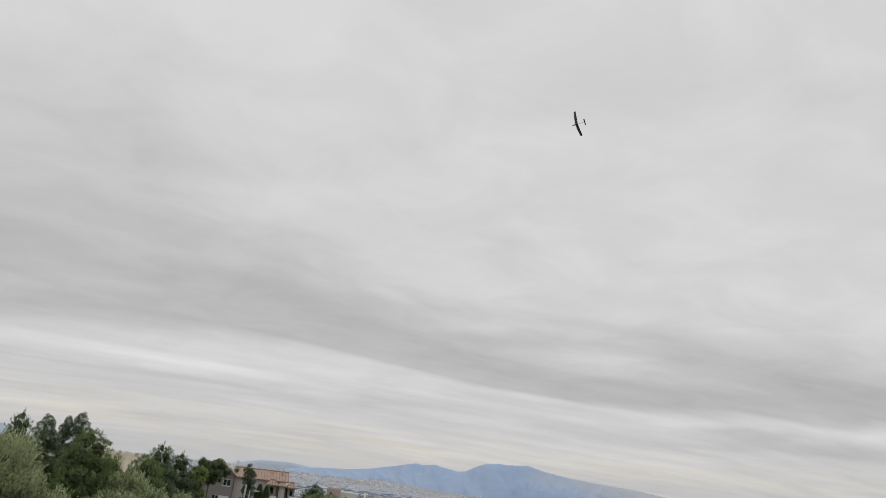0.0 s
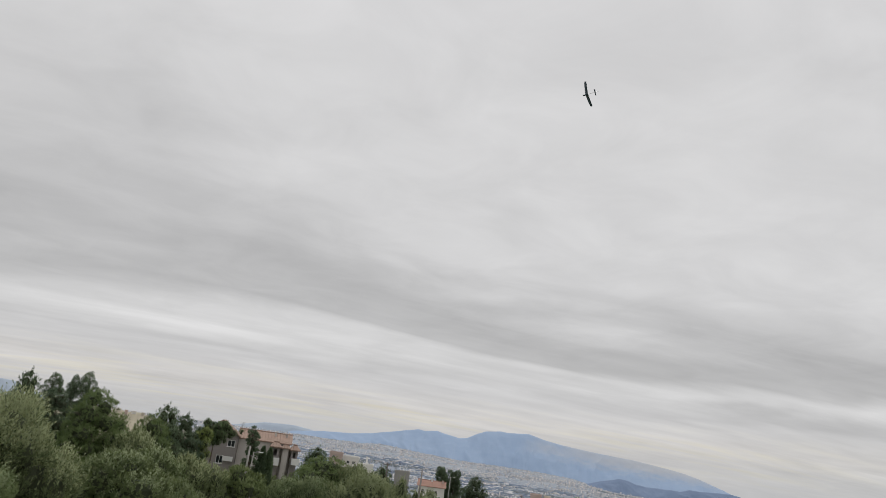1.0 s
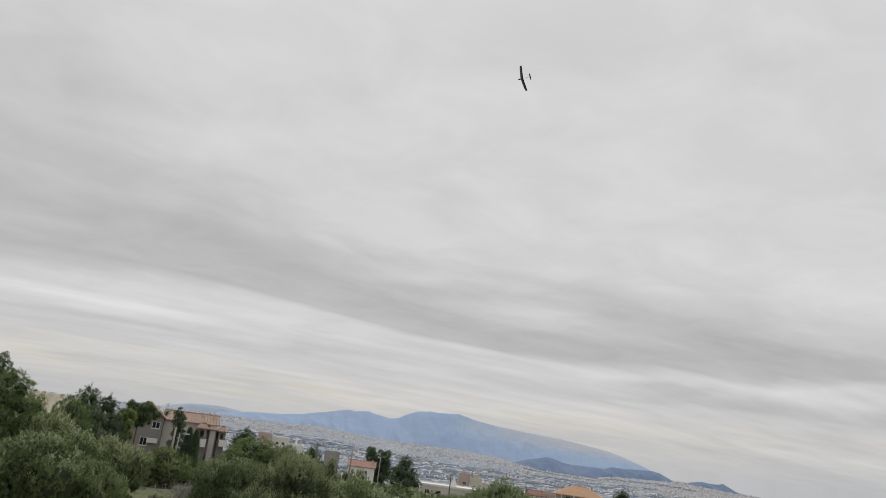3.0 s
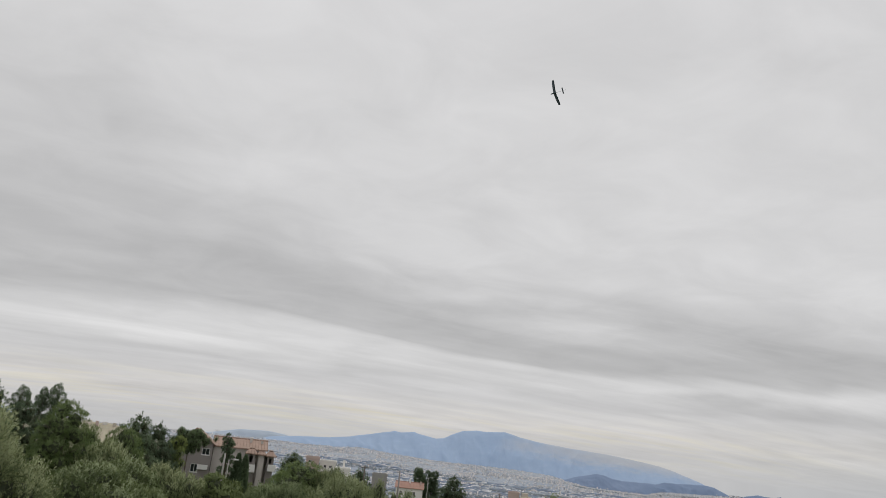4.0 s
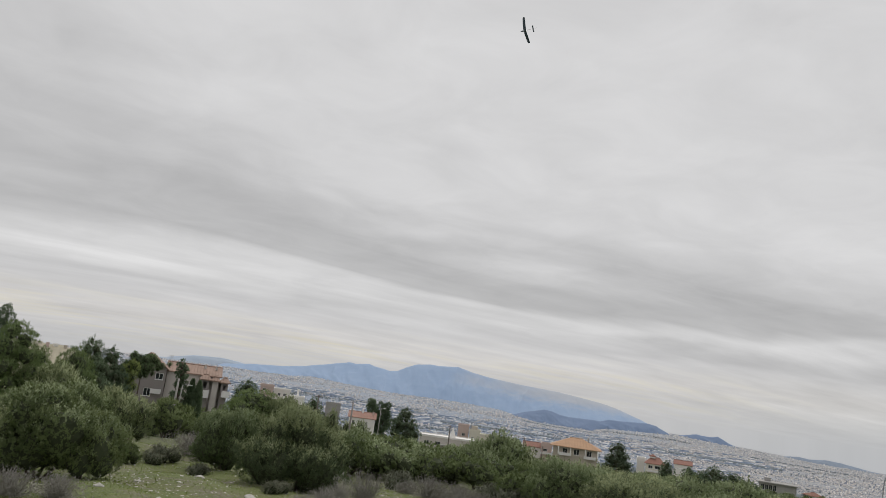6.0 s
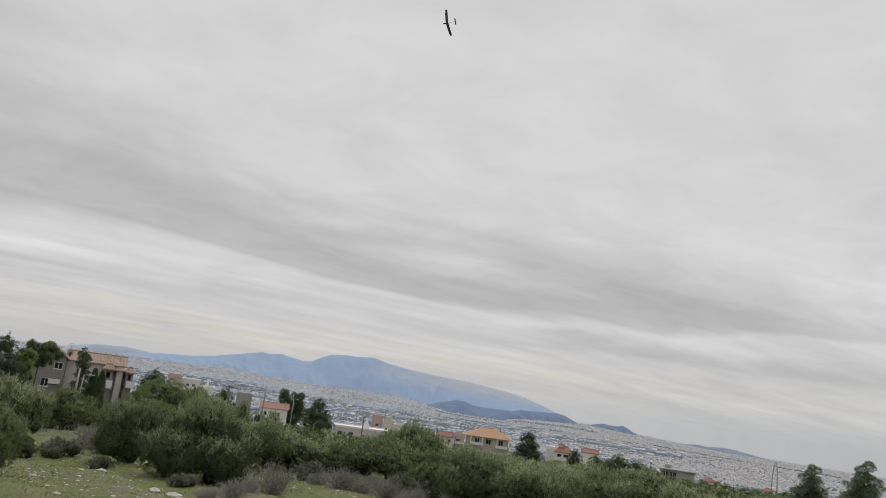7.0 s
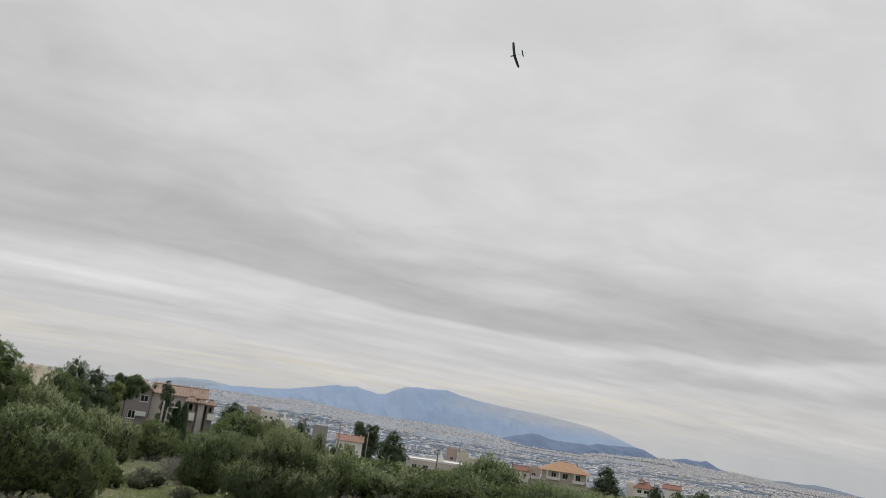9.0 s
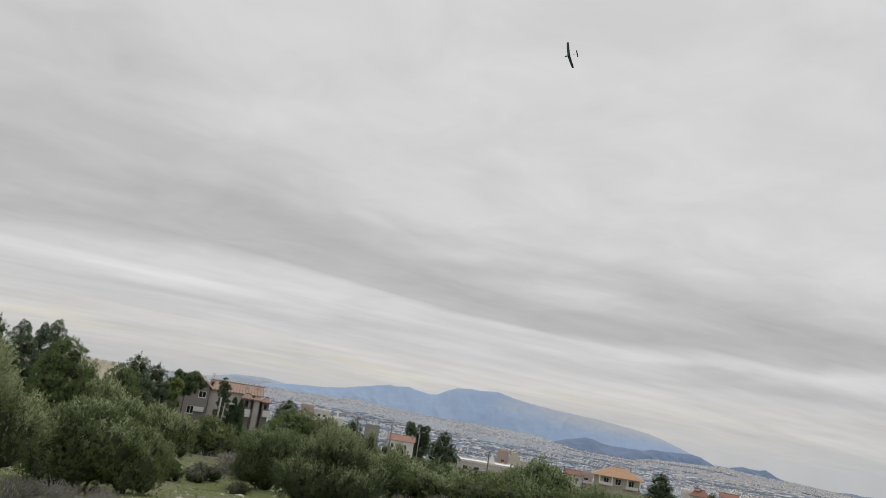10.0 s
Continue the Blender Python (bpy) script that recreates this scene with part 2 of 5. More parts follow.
def ground_material():
    """Short grass with bare stony soil on the near slope, scrub further down, a built-up plain far off with haze in its
    colour.
    """
    m, n, s = material("hillside_ground")
    pos = n.node("ShaderNodeTexCoord").outputs["Object"]
    xyz = n.node("ShaderNodeSeparateXYZ", Vector=pos)
    r = n.math("SQRT", n.math("ADD", n.math("POWER", xyz.outputs[0], 2.0), n.math("POWER", xyz.outputs[1], 2.0)))
    a, b, c = n.noise(pos, 0.45, 5.0, 0.6), n.noise(pos, 3.0, 5.0, 0.65), n.noise(pos, 22.0, 4.0, 0.65)
    grass = n.ramp(c, [(0.25, (0.055, 0.080, 0.020)), (0.5, (0.115, 0.145, 0.040)), (0.75, (0.21, 0.232, 0.090))])
    grass = n.mix(n.span(n.noise(pos, 1.1, 4.0, 0.6), 0.42, 0.62, 0.0, 0.5), grass, (0.150, 0.158, 0.052, 1.0))
    soil = n.ramp(c, [(0.25, (0.10, 0.092, 0.06)), (0.6, (0.21, 0.19, 0.135)), (0.8, (0.40, 0.375, 0.32))])
    near = n.mix(n.span(n.math("ADD", n.math("MULTIPLY", a, 0.6), n.math("MULTIPLY", b, 0.4)), 0.47, 0.62), grass, soil)
    scrub = n.ramp(b, [(0.3, (0.045, 0.055, 0.025)), (0.6, (0.10, 0.11, 0.05)), (0.8, (0.17, 0.15, 0.10))])
    land = n.mix(n.span(r, 34.0, 60.0), near, scrub)
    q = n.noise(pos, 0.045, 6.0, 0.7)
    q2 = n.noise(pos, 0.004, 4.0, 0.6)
    # the plain holds the blue of distant haze in its colour
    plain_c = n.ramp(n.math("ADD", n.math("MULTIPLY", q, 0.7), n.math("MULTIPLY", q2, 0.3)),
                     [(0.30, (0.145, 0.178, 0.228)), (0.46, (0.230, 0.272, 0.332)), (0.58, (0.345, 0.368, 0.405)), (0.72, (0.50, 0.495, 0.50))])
    # further out it is mixed towards the pale colour of the air
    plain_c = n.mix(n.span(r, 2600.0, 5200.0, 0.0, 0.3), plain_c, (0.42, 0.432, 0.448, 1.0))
    # paved streets and yards: greyer and paler towards the east
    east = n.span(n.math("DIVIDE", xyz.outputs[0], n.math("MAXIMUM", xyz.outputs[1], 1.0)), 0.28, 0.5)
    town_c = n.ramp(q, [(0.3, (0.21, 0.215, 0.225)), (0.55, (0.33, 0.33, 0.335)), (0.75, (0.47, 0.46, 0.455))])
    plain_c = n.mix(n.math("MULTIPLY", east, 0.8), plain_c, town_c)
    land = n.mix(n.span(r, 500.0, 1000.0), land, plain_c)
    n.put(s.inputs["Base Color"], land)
    s.inputs["Roughness"].default_value = 0.95
    rel_bump(n, s, n.math("ADD", c, n.math("MULTIPLY", b, 2.0)), 0.6, 0.05)
    return m


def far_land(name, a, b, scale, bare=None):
    """Distant wooded slopes; the pale blue of miles of air is put into their colour."""
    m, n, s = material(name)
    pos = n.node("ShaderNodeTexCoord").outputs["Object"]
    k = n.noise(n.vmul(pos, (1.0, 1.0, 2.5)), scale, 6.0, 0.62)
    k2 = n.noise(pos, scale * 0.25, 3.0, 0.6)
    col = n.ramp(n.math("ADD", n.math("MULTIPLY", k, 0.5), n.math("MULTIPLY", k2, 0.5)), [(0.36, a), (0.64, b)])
    if bare:
        # bare rock on the eastern shoulder
        q = n.node("ShaderNodeSeparateXYZ", Vector=pos)
        east = n.math("ADD", q.outputs[0], n.math("MULTIPLY_ADD", k2, 900.0, -450.0))
        high = n.math("ADD", n.math("MULTIPLY_ADD", q.outputs[0], 0.045, q.outputs[2]), n.math("MULTIPLY_ADD", k, 90.0, -45.0))
        col = n.mix(n.math("MULTIPLY", n.span(east, 350.0, 1150.0), n.span(high, 35.0, 120.0)), col, bare)
    n.put(s.inputs["Base Color"], col)
    s.inputs["Roughness"].default_value = 1.0
    return m


M_GROUND = ground_material()
# blue and pale slopes: haze of distance mixed into the base colours
M_MOUNT = far_land("haze_blue_mountain_slope", (0.268, 0.365, 0.520), (0.300, 0.396, 0.545), 0.014, (0.390, 0.420, 0.470, 1.0))
M_HILL = far_land("haze_blue_hill_slope", (0.170, 0.236, 0.360), (0.210, 0.276, 0.400), 0.02)
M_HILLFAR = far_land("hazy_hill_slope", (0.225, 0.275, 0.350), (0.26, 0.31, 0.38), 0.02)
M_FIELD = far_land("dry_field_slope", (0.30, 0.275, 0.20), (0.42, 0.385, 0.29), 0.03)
M_PALE = far_land("haze_pale_far_ridge", (0.42, 0.49, 0.58), (0.46, 0.525, 0.60), 0.01)


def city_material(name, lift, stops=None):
    """Plastered walls and flat roofs; lift mixes the haze of the air between into their colour."""
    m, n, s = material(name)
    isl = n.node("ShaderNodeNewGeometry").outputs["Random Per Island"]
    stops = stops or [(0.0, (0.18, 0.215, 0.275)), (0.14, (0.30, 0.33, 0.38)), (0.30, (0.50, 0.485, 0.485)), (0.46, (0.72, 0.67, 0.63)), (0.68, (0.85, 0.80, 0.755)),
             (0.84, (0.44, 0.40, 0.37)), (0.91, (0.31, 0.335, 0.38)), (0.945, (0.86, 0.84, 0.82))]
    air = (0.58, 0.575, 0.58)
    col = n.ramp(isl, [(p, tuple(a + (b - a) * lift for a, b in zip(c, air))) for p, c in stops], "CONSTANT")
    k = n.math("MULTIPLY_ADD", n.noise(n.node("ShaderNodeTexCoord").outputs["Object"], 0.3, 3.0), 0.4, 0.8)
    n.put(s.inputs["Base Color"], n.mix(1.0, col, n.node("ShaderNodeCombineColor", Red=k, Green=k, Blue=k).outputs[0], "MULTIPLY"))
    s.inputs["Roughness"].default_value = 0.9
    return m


# one wall palette, with more haze mixed in for the farther blocks
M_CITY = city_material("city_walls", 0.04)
M_CITYFAR = city_material("hazed_far_city_walls", 0.36)
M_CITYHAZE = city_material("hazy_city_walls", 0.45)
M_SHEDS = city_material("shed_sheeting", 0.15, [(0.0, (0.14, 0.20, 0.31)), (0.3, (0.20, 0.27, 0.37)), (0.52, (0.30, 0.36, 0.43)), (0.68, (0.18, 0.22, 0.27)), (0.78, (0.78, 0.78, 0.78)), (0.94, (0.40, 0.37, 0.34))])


# ---------------------------------------------------------------- mesh helpers
def mesh_of(name, verts, faces, mats, smooth=False):
    """A mesh from arrays; faces is an (n, 3) or (n, 4) array, or a list."""
    me = bpy.data.meshes.new(name)
    if isinstance(faces, np.ndarray):
        n, k = faces.shape
        me.vertices.add(len(verts))
        me.vertices.foreach_set("co", np.asarray(verts, dtype=np.float32).ravel())
        me.loops.add(n * k)
        me.loops.foreach_set("vertex_index", faces.astype(np.int32).ravel())
        me.polygons.add(n)
        me.polygons.foreach_set("loop_start", np.arange(0, n * k, k, dtype=np.int32))
        me.update(calc_edges=True)
    else:
        me.from_pydata([tuple(v) for v in verts], [], faces)
        me.update()
    for q in mats if isinstance(mats, (list, tuple)) else [mats]:
        me.materials.append(q)
    if smooth:
        me.polygons.foreach_set("use_smooth", np.ones(len(me.polygons), dtype=bool))
    return me


def part(name, bm, mat, parent, label=""):
    """Links a bmesh (or a ready mesh) as one mesh object under a thing or a part."""
    if isinstance(bm, bmesh.types.BMesh):
        me = bpy.data.meshes.new(name)
        bm.to_mesh(me)
        bm.free()
        me.materials.append(mat)
    else:
        me = bm
    ob = new(name, me)
    ob.parent = parent
    return tagged(ob, label)


def thing(name, label, category, group="", kind="", at=None):
    ob = new(name)
    if at is not None:
        ob.matrix_basis = at
    return tagged(ob, label, category, group, kind)


def add_box(bm, x0, y0, z0, x1, y1, z1, bevel=0.0):
    m = Matrix.Translation(((x0 + x1) / 2, (y0 + y1) / 2, (z0 + z1) / 2)) @ Matrix.Diagonal((abs(x1 - x0), abs(y1 - y0), abs(z1 - z0), 1))
    v = bmesh.ops.create_cube(bm, size=1.0, matrix=m)["verts"]
    if bevel:
        bmesh.ops.bevel(bm, geom=list({e for q in v for e in q.link_edges}), offset=bevel, segments=1, affect="EDGES")


def box(x0, y0, z0, x1, y1, z1, bevel=0.0):
    bm = bmesh.new()
    add_box(bm, x0, y0, z0, x1, y1, z1, bevel)
    return bm


def tube(points, radii, sides=6):
    """A tapered tube along points, as vertex and face lists."""
    verts, faces = [], []
    for k, (p, r) in enumerate(zip(points, radii)):
        p = Vector(p)
        d = (Vector(points[min(k + 1, len(points) - 1)]) - Vector(points[max(k - 1, 0)])).normalized()
        u = d.orthogonal().normalized()
        v = d.cross(u)
        for s in range(sides):
            a = 2 * math.pi * s / sides
            verts.append(p + (u * math.cos(a) + v * math.sin(a)) * r)
    for k in range(len(points) - 1):
        for s in range(sides):
            a, b = k * sides + s, k * sides + (s + 1) % sides
            faces.append((a, b, b + sides, a + sides))
    faces.append(tuple(range(sides))[::-1])
    faces.append(tuple(range((len(points) - 1) * sides, len(points) * sides)))
    return verts, faces


def tubes_mesh(name, list_of_tubes, mat):
    verts, faces = [], []
    for v, f in list_of_tubes:
        k = len(verts)
        verts += v
        faces += [tuple(i + k for i in q) for q in f]
    return mesh_of(name, verts, faces, mat, smooth=True)


# ---------------------------------------------------------------- the lie of the land
def smooth01(x, a, b):
    q = np.clip((x - a) / (b - a), 0.0, 1.0)
    return q * q * (3 - 2 * q)


def land_height(x, y):
    """Height of the hillside and the plain under (x, y); arrays or numbers."""
    x, y = np.asarray(x, float), np.asarray(y, float)
    r = np.hypot(x, y)
    az = np.degrees(np.arctan2(x, y))
    z = -1.7 - 0.0715 * np.minimum(r, 420.0)
    z = z - 0.0585 * np.clip(r - 420.0, 0, 1140.0)
    z = z + 72.0 * smooth01(r, 1900.0, 4700.0) * smooth01(-az, -16.0, 12.0)
    z = z - 42.0 * smooth01(r, 1500.0, 4800.0) * smooth01(az, 20.0, 44.0)
    z = z + np.interp(az, (-8, -5.5, -4, 0, 2, 4, 8.3, 10.4, 12, 13, 17, 18.2, 21.5, 23, 25.6, 29, 32), (0, 8, 22, 15, 14, 22, 32, 28, 8, 0, -8, 16, 28, 28, 18, 6, 0)) * smooth01(r, 2700.0, 4400.0)
    bumps = 0.10 * np.sin(0.9 * x + 0.4 * y) * np.sin(0.7 * y - 0.3 * x + 1.0) + 0.05 * np.sin(2.1 * x + 1.3 * y + 2.0)
    return z + bumps * smooth01(r, 3.0, 12.0) * (1.0 + 3.0 * smooth01(r, 40.0, 200.0))


def ground_at(az, dist):
    """The point on the ground at a bearing (degrees to the right of ahead) and a distance."""
    x, y = dist * math.sin(radians(az)), dist * math.cos(radians(az))
    return Vector((x, y, float(land_height(x, y))))


def build_ground():
    rs = np.concatenate([[0.0], np.geomspace(1.0, 60.0, 90), np.geomspace(62.0, 4950.0, 90)])
    az = np.radians(np.concatenate([np.arange(-180, -45, 3.0), np.arange(-45, 55, 0.5), np.arange(55, 180, 3.0)]))
    R, A = np.meshgrid(rs, az, indexing="ij")
    X, Y = R * np.sin(A), R * np.cos(A)
    Z = land_height(X, Y)
    verts = np.stack([X, Y, Z], -1).reshape(-1, 3)
    nr, na = len(rs), len(az)
    i, j = np.meshgrid(np.arange(nr - 1), np.arange(na), indexing="ij")
    k = (j + 1) % na
    faces = np.stack([i * na + j, i * na + k, (i + 1) * na + k, (i + 1) * na + j], -1).reshape(-1, 4)[:, ::-1]
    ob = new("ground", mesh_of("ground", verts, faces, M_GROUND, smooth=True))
    return tagged(ob, "grassy stony hillside falling to a wide built-up plain", "ground", kind="structure")


build_ground()


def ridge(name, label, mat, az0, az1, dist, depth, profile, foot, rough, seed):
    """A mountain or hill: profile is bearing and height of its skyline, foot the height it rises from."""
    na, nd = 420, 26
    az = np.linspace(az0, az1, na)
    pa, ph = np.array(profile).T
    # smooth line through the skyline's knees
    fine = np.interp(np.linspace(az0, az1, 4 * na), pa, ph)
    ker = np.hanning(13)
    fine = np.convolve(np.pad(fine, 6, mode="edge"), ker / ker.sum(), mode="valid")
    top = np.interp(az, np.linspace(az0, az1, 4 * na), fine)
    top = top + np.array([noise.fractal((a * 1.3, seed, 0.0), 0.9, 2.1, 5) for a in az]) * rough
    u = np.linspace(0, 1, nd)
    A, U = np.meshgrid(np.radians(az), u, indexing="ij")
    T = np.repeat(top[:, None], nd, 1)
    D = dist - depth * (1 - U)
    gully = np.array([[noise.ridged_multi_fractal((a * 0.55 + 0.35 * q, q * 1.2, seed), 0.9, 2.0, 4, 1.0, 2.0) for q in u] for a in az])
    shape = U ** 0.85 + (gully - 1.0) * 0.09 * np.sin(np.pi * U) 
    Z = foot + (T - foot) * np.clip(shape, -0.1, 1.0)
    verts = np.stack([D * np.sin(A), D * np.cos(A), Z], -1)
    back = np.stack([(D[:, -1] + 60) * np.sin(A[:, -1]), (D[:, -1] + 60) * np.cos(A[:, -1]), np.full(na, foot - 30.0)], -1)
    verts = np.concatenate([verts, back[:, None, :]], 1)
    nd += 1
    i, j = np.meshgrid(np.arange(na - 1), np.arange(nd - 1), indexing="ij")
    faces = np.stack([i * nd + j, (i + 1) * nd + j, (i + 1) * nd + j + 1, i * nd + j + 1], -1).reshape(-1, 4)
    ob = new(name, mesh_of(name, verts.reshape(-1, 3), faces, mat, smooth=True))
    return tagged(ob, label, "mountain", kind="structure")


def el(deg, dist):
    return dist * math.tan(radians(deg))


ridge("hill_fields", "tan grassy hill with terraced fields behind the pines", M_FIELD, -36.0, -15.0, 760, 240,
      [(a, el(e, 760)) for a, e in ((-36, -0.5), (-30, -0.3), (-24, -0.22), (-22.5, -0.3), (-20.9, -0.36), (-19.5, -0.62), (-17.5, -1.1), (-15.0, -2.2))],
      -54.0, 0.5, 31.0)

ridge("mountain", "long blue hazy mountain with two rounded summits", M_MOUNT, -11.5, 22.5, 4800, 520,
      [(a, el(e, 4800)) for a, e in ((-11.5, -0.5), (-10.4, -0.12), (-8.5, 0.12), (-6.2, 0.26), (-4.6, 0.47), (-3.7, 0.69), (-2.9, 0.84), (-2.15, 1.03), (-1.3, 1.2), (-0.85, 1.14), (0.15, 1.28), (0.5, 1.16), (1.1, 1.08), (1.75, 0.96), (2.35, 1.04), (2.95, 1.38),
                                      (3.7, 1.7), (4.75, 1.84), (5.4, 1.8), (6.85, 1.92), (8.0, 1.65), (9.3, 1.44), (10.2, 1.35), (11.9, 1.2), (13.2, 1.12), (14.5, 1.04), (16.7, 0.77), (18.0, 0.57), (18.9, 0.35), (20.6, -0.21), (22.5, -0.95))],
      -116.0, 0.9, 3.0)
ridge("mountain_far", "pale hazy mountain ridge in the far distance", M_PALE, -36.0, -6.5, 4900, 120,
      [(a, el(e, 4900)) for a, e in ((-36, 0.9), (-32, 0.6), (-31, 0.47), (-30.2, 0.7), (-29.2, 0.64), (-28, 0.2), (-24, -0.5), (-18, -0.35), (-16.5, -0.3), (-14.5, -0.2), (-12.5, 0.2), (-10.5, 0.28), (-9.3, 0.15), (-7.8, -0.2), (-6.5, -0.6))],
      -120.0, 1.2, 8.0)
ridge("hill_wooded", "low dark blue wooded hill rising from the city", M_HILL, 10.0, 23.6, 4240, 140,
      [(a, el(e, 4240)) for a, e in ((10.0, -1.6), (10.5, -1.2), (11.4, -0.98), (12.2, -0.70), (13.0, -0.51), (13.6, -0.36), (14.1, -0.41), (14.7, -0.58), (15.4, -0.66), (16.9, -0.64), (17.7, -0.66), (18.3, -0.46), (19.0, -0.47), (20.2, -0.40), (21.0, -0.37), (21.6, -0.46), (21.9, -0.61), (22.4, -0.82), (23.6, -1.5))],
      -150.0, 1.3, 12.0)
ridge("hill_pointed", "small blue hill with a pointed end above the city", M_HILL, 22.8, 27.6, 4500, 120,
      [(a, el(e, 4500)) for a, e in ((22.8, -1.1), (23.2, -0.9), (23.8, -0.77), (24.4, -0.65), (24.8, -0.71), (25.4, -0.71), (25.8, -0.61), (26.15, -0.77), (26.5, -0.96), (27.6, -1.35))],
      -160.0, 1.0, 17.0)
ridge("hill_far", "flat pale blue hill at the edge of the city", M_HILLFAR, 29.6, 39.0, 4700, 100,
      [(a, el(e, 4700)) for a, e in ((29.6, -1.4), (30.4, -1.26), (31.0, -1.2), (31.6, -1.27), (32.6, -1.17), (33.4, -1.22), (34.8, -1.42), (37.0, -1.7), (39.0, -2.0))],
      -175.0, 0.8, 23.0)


# ---------------------------------------------------------------- the city on the plain
def boxes_mesh(name, c, size, turn, mat):
    """Many upright boxes without floors: centres of the base, sizes and turns."""
    n = len(c)
    corner = np.array([(-1, -1, 0), (1, -1, 0), (1, 1, 0), (-1, 1, 0), (-1, -1, 1), (1, -1, 1), (1, 1, 1), (-1, 1, 1)], float) * (0.5, 0.5, 1.0)
    v = corner[None] * size[:, None, :]
    ca, sa = np.cos(turn)[:, None], np.sin(turn)[:, None]
    v = np.stack([v[..., 0] * ca - v[..., 1] * sa, v[..., 0] * sa + v[..., 1] * ca, v[..., 2]], -1) + c[:, None, :]
    f = np.array([(0, 1, 5, 4), (1, 2, 6, 5), (2, 3, 7, 6), (3, 0, 4, 7), (4, 5, 6, 7)])
    faces = (np.arange(n)[:, None, None] * 8 + f[None]).reshape(-1, 4)
    return mesh_of(name, v.reshape(-1, 3), faces, mat)


def noise_belt(x, y):
    """1 inside the patches of industry, 0 elsewhere."""
    q = np.array([noise.noise((a / 700.0, b / 220.0, 51.0)) for a, b in zip(x, y)])
    r = np.hypot(x, y)
    return smooth01(q, -0.12, 0.12) * smooth01(r, 1200.0, 1500.0) * (1 - smooth01(r, 3000.0, 3400.0))


def build_city():
    rng = np.random.default_rng(4)
    n = 120000
    az = np.radians(rng.uniform(-22.0, 48.0, n))
    r = np.exp(rng.uniform(math.log(1050.0), math.log(4690.0), n))
    r[:42000] = np.exp(rng.uniform(math.log(560.0), math.log(3300.0), 42000))
    az[:42000] = np.radians(rng.uniform(22.0, 48.0, 42000))
    x, y = r * np.sin(az), r * np.cos(az)
    # blocks and open land between them
    d = np.array([noise.noise((a / 260.0, b / 260.0, 3.0)) + 0.6 * noise.noise((a / 90.0, b / 90.0, 9.0)) for a, b in zip(x, y)])
    belt = noise_belt(x, y)
    keep = ((d > -0.05) | (rng.random(n) < 0.25)) & (rng.random(n) > 0.88 * belt)
    x, y, r, d = x[keep], y[keep], r[keep], d[keep]
    n = len(x)
    wide, deep = rng.uniform(2.0, 5.4, n), rng.uniform(2.0, 4.6, n)
    tall = rng.uniform(2.0, 5.4, n) * (0.8 + 0.5 * np.clip(d, 0, 1)) * np.where(rng.random(n) < 0.03, 2.0, 1.0)
    turn = np.where(rng.random(n) < 0.5, 0.3, 1.1) + rng.normal(0, 0.12, n)
    c = np.stack([x, y, land_height(x, y) - 0.5], -1)
    size = np.stack([wide, deep, tall], -1) * np.clip(r / np.where(az[keep] > 0.44, 3600.0, 3100.0), 0.22, 1.05)[:, None]
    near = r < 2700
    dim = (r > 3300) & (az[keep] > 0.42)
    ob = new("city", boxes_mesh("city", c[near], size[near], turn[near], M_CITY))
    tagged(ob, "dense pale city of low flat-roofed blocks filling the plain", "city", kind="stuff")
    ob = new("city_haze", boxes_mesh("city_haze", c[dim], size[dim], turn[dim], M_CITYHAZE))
    tagged(ob, "city blocks at the horizon with pale haze put into their colour", "city", kind="stuff")
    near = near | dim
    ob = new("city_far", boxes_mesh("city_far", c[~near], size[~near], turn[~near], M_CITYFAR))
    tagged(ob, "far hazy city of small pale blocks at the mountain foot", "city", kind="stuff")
    # sheds and works in the low middle of the plain
    n = 7000
    az = np.radians(rng.uniform(-13.0, 30.0, n))
    r = rng.uniform(1300.0, 3400.0, n)
    x, y = r * np.sin(az), r * np.cos(az)
    k = noise_belt(x, y) > 0.3
    x, y = x[k], y[k]
    n = len(x)
    f = (np.hypot(x, y) / 3000.0)[:, None]
    c = np.stack([x, y, land_height(x, y) - 0.5], -1)
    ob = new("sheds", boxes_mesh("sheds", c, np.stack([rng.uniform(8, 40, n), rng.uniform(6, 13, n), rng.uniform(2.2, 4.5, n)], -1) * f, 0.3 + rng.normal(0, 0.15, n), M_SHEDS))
    tagged(ob, "long low blue-grey sheds and works among the houses", "industrial sheds", kind="stuff")
    # street trees and groves
    n = 13000
    az = np.radians(rng.uniform(-35.0, 48.0, n))
    r = np.sqrt(rng.uniform(330.0 ** 2, 3100.0 ** 2, n))
    x, y = r * np.sin(az), r * np.cos(az)
    g = np.array([noise.noise((a / 150.0, b / 150.0, 31.0)) for a, b in zip(x, y)])
    k = (g > 0.32) | ((r < 1000) & (g > -0.45))
    x, y = x[k], y[k]
    # wooded strips and dry river beds across the plain
    for a0, a1, r0, wide, m in ((21.0, 30.0, 2650.0, 35.0, 700), (-9.0, 5.0, 2950.0, 60.0, 700), (6.0, 15.0, 2350.0, 40.0, 600), (12.0, 24.0, 3700.0, 30.0, 600), (28.0, 40.0, 3500.0, 30.0, 500), (-4.0, 9.0, 1900.0, 40.0, 500)):
        a = np.radians(rng.uniform(a0, a1, m))
        q = r0 + 90.0 * np.sin(a * 9.0) + rng.normal(0, wide, m)
        x, y = np.concatenate([x, q * np.sin(a)]), np.concatenate([y, q * np.cos(a)])
    n = len(x)
    s = rng.uniform(2.4, 5.0, n)
    base = np.stack([x, y, land_height(x, y)], -1)
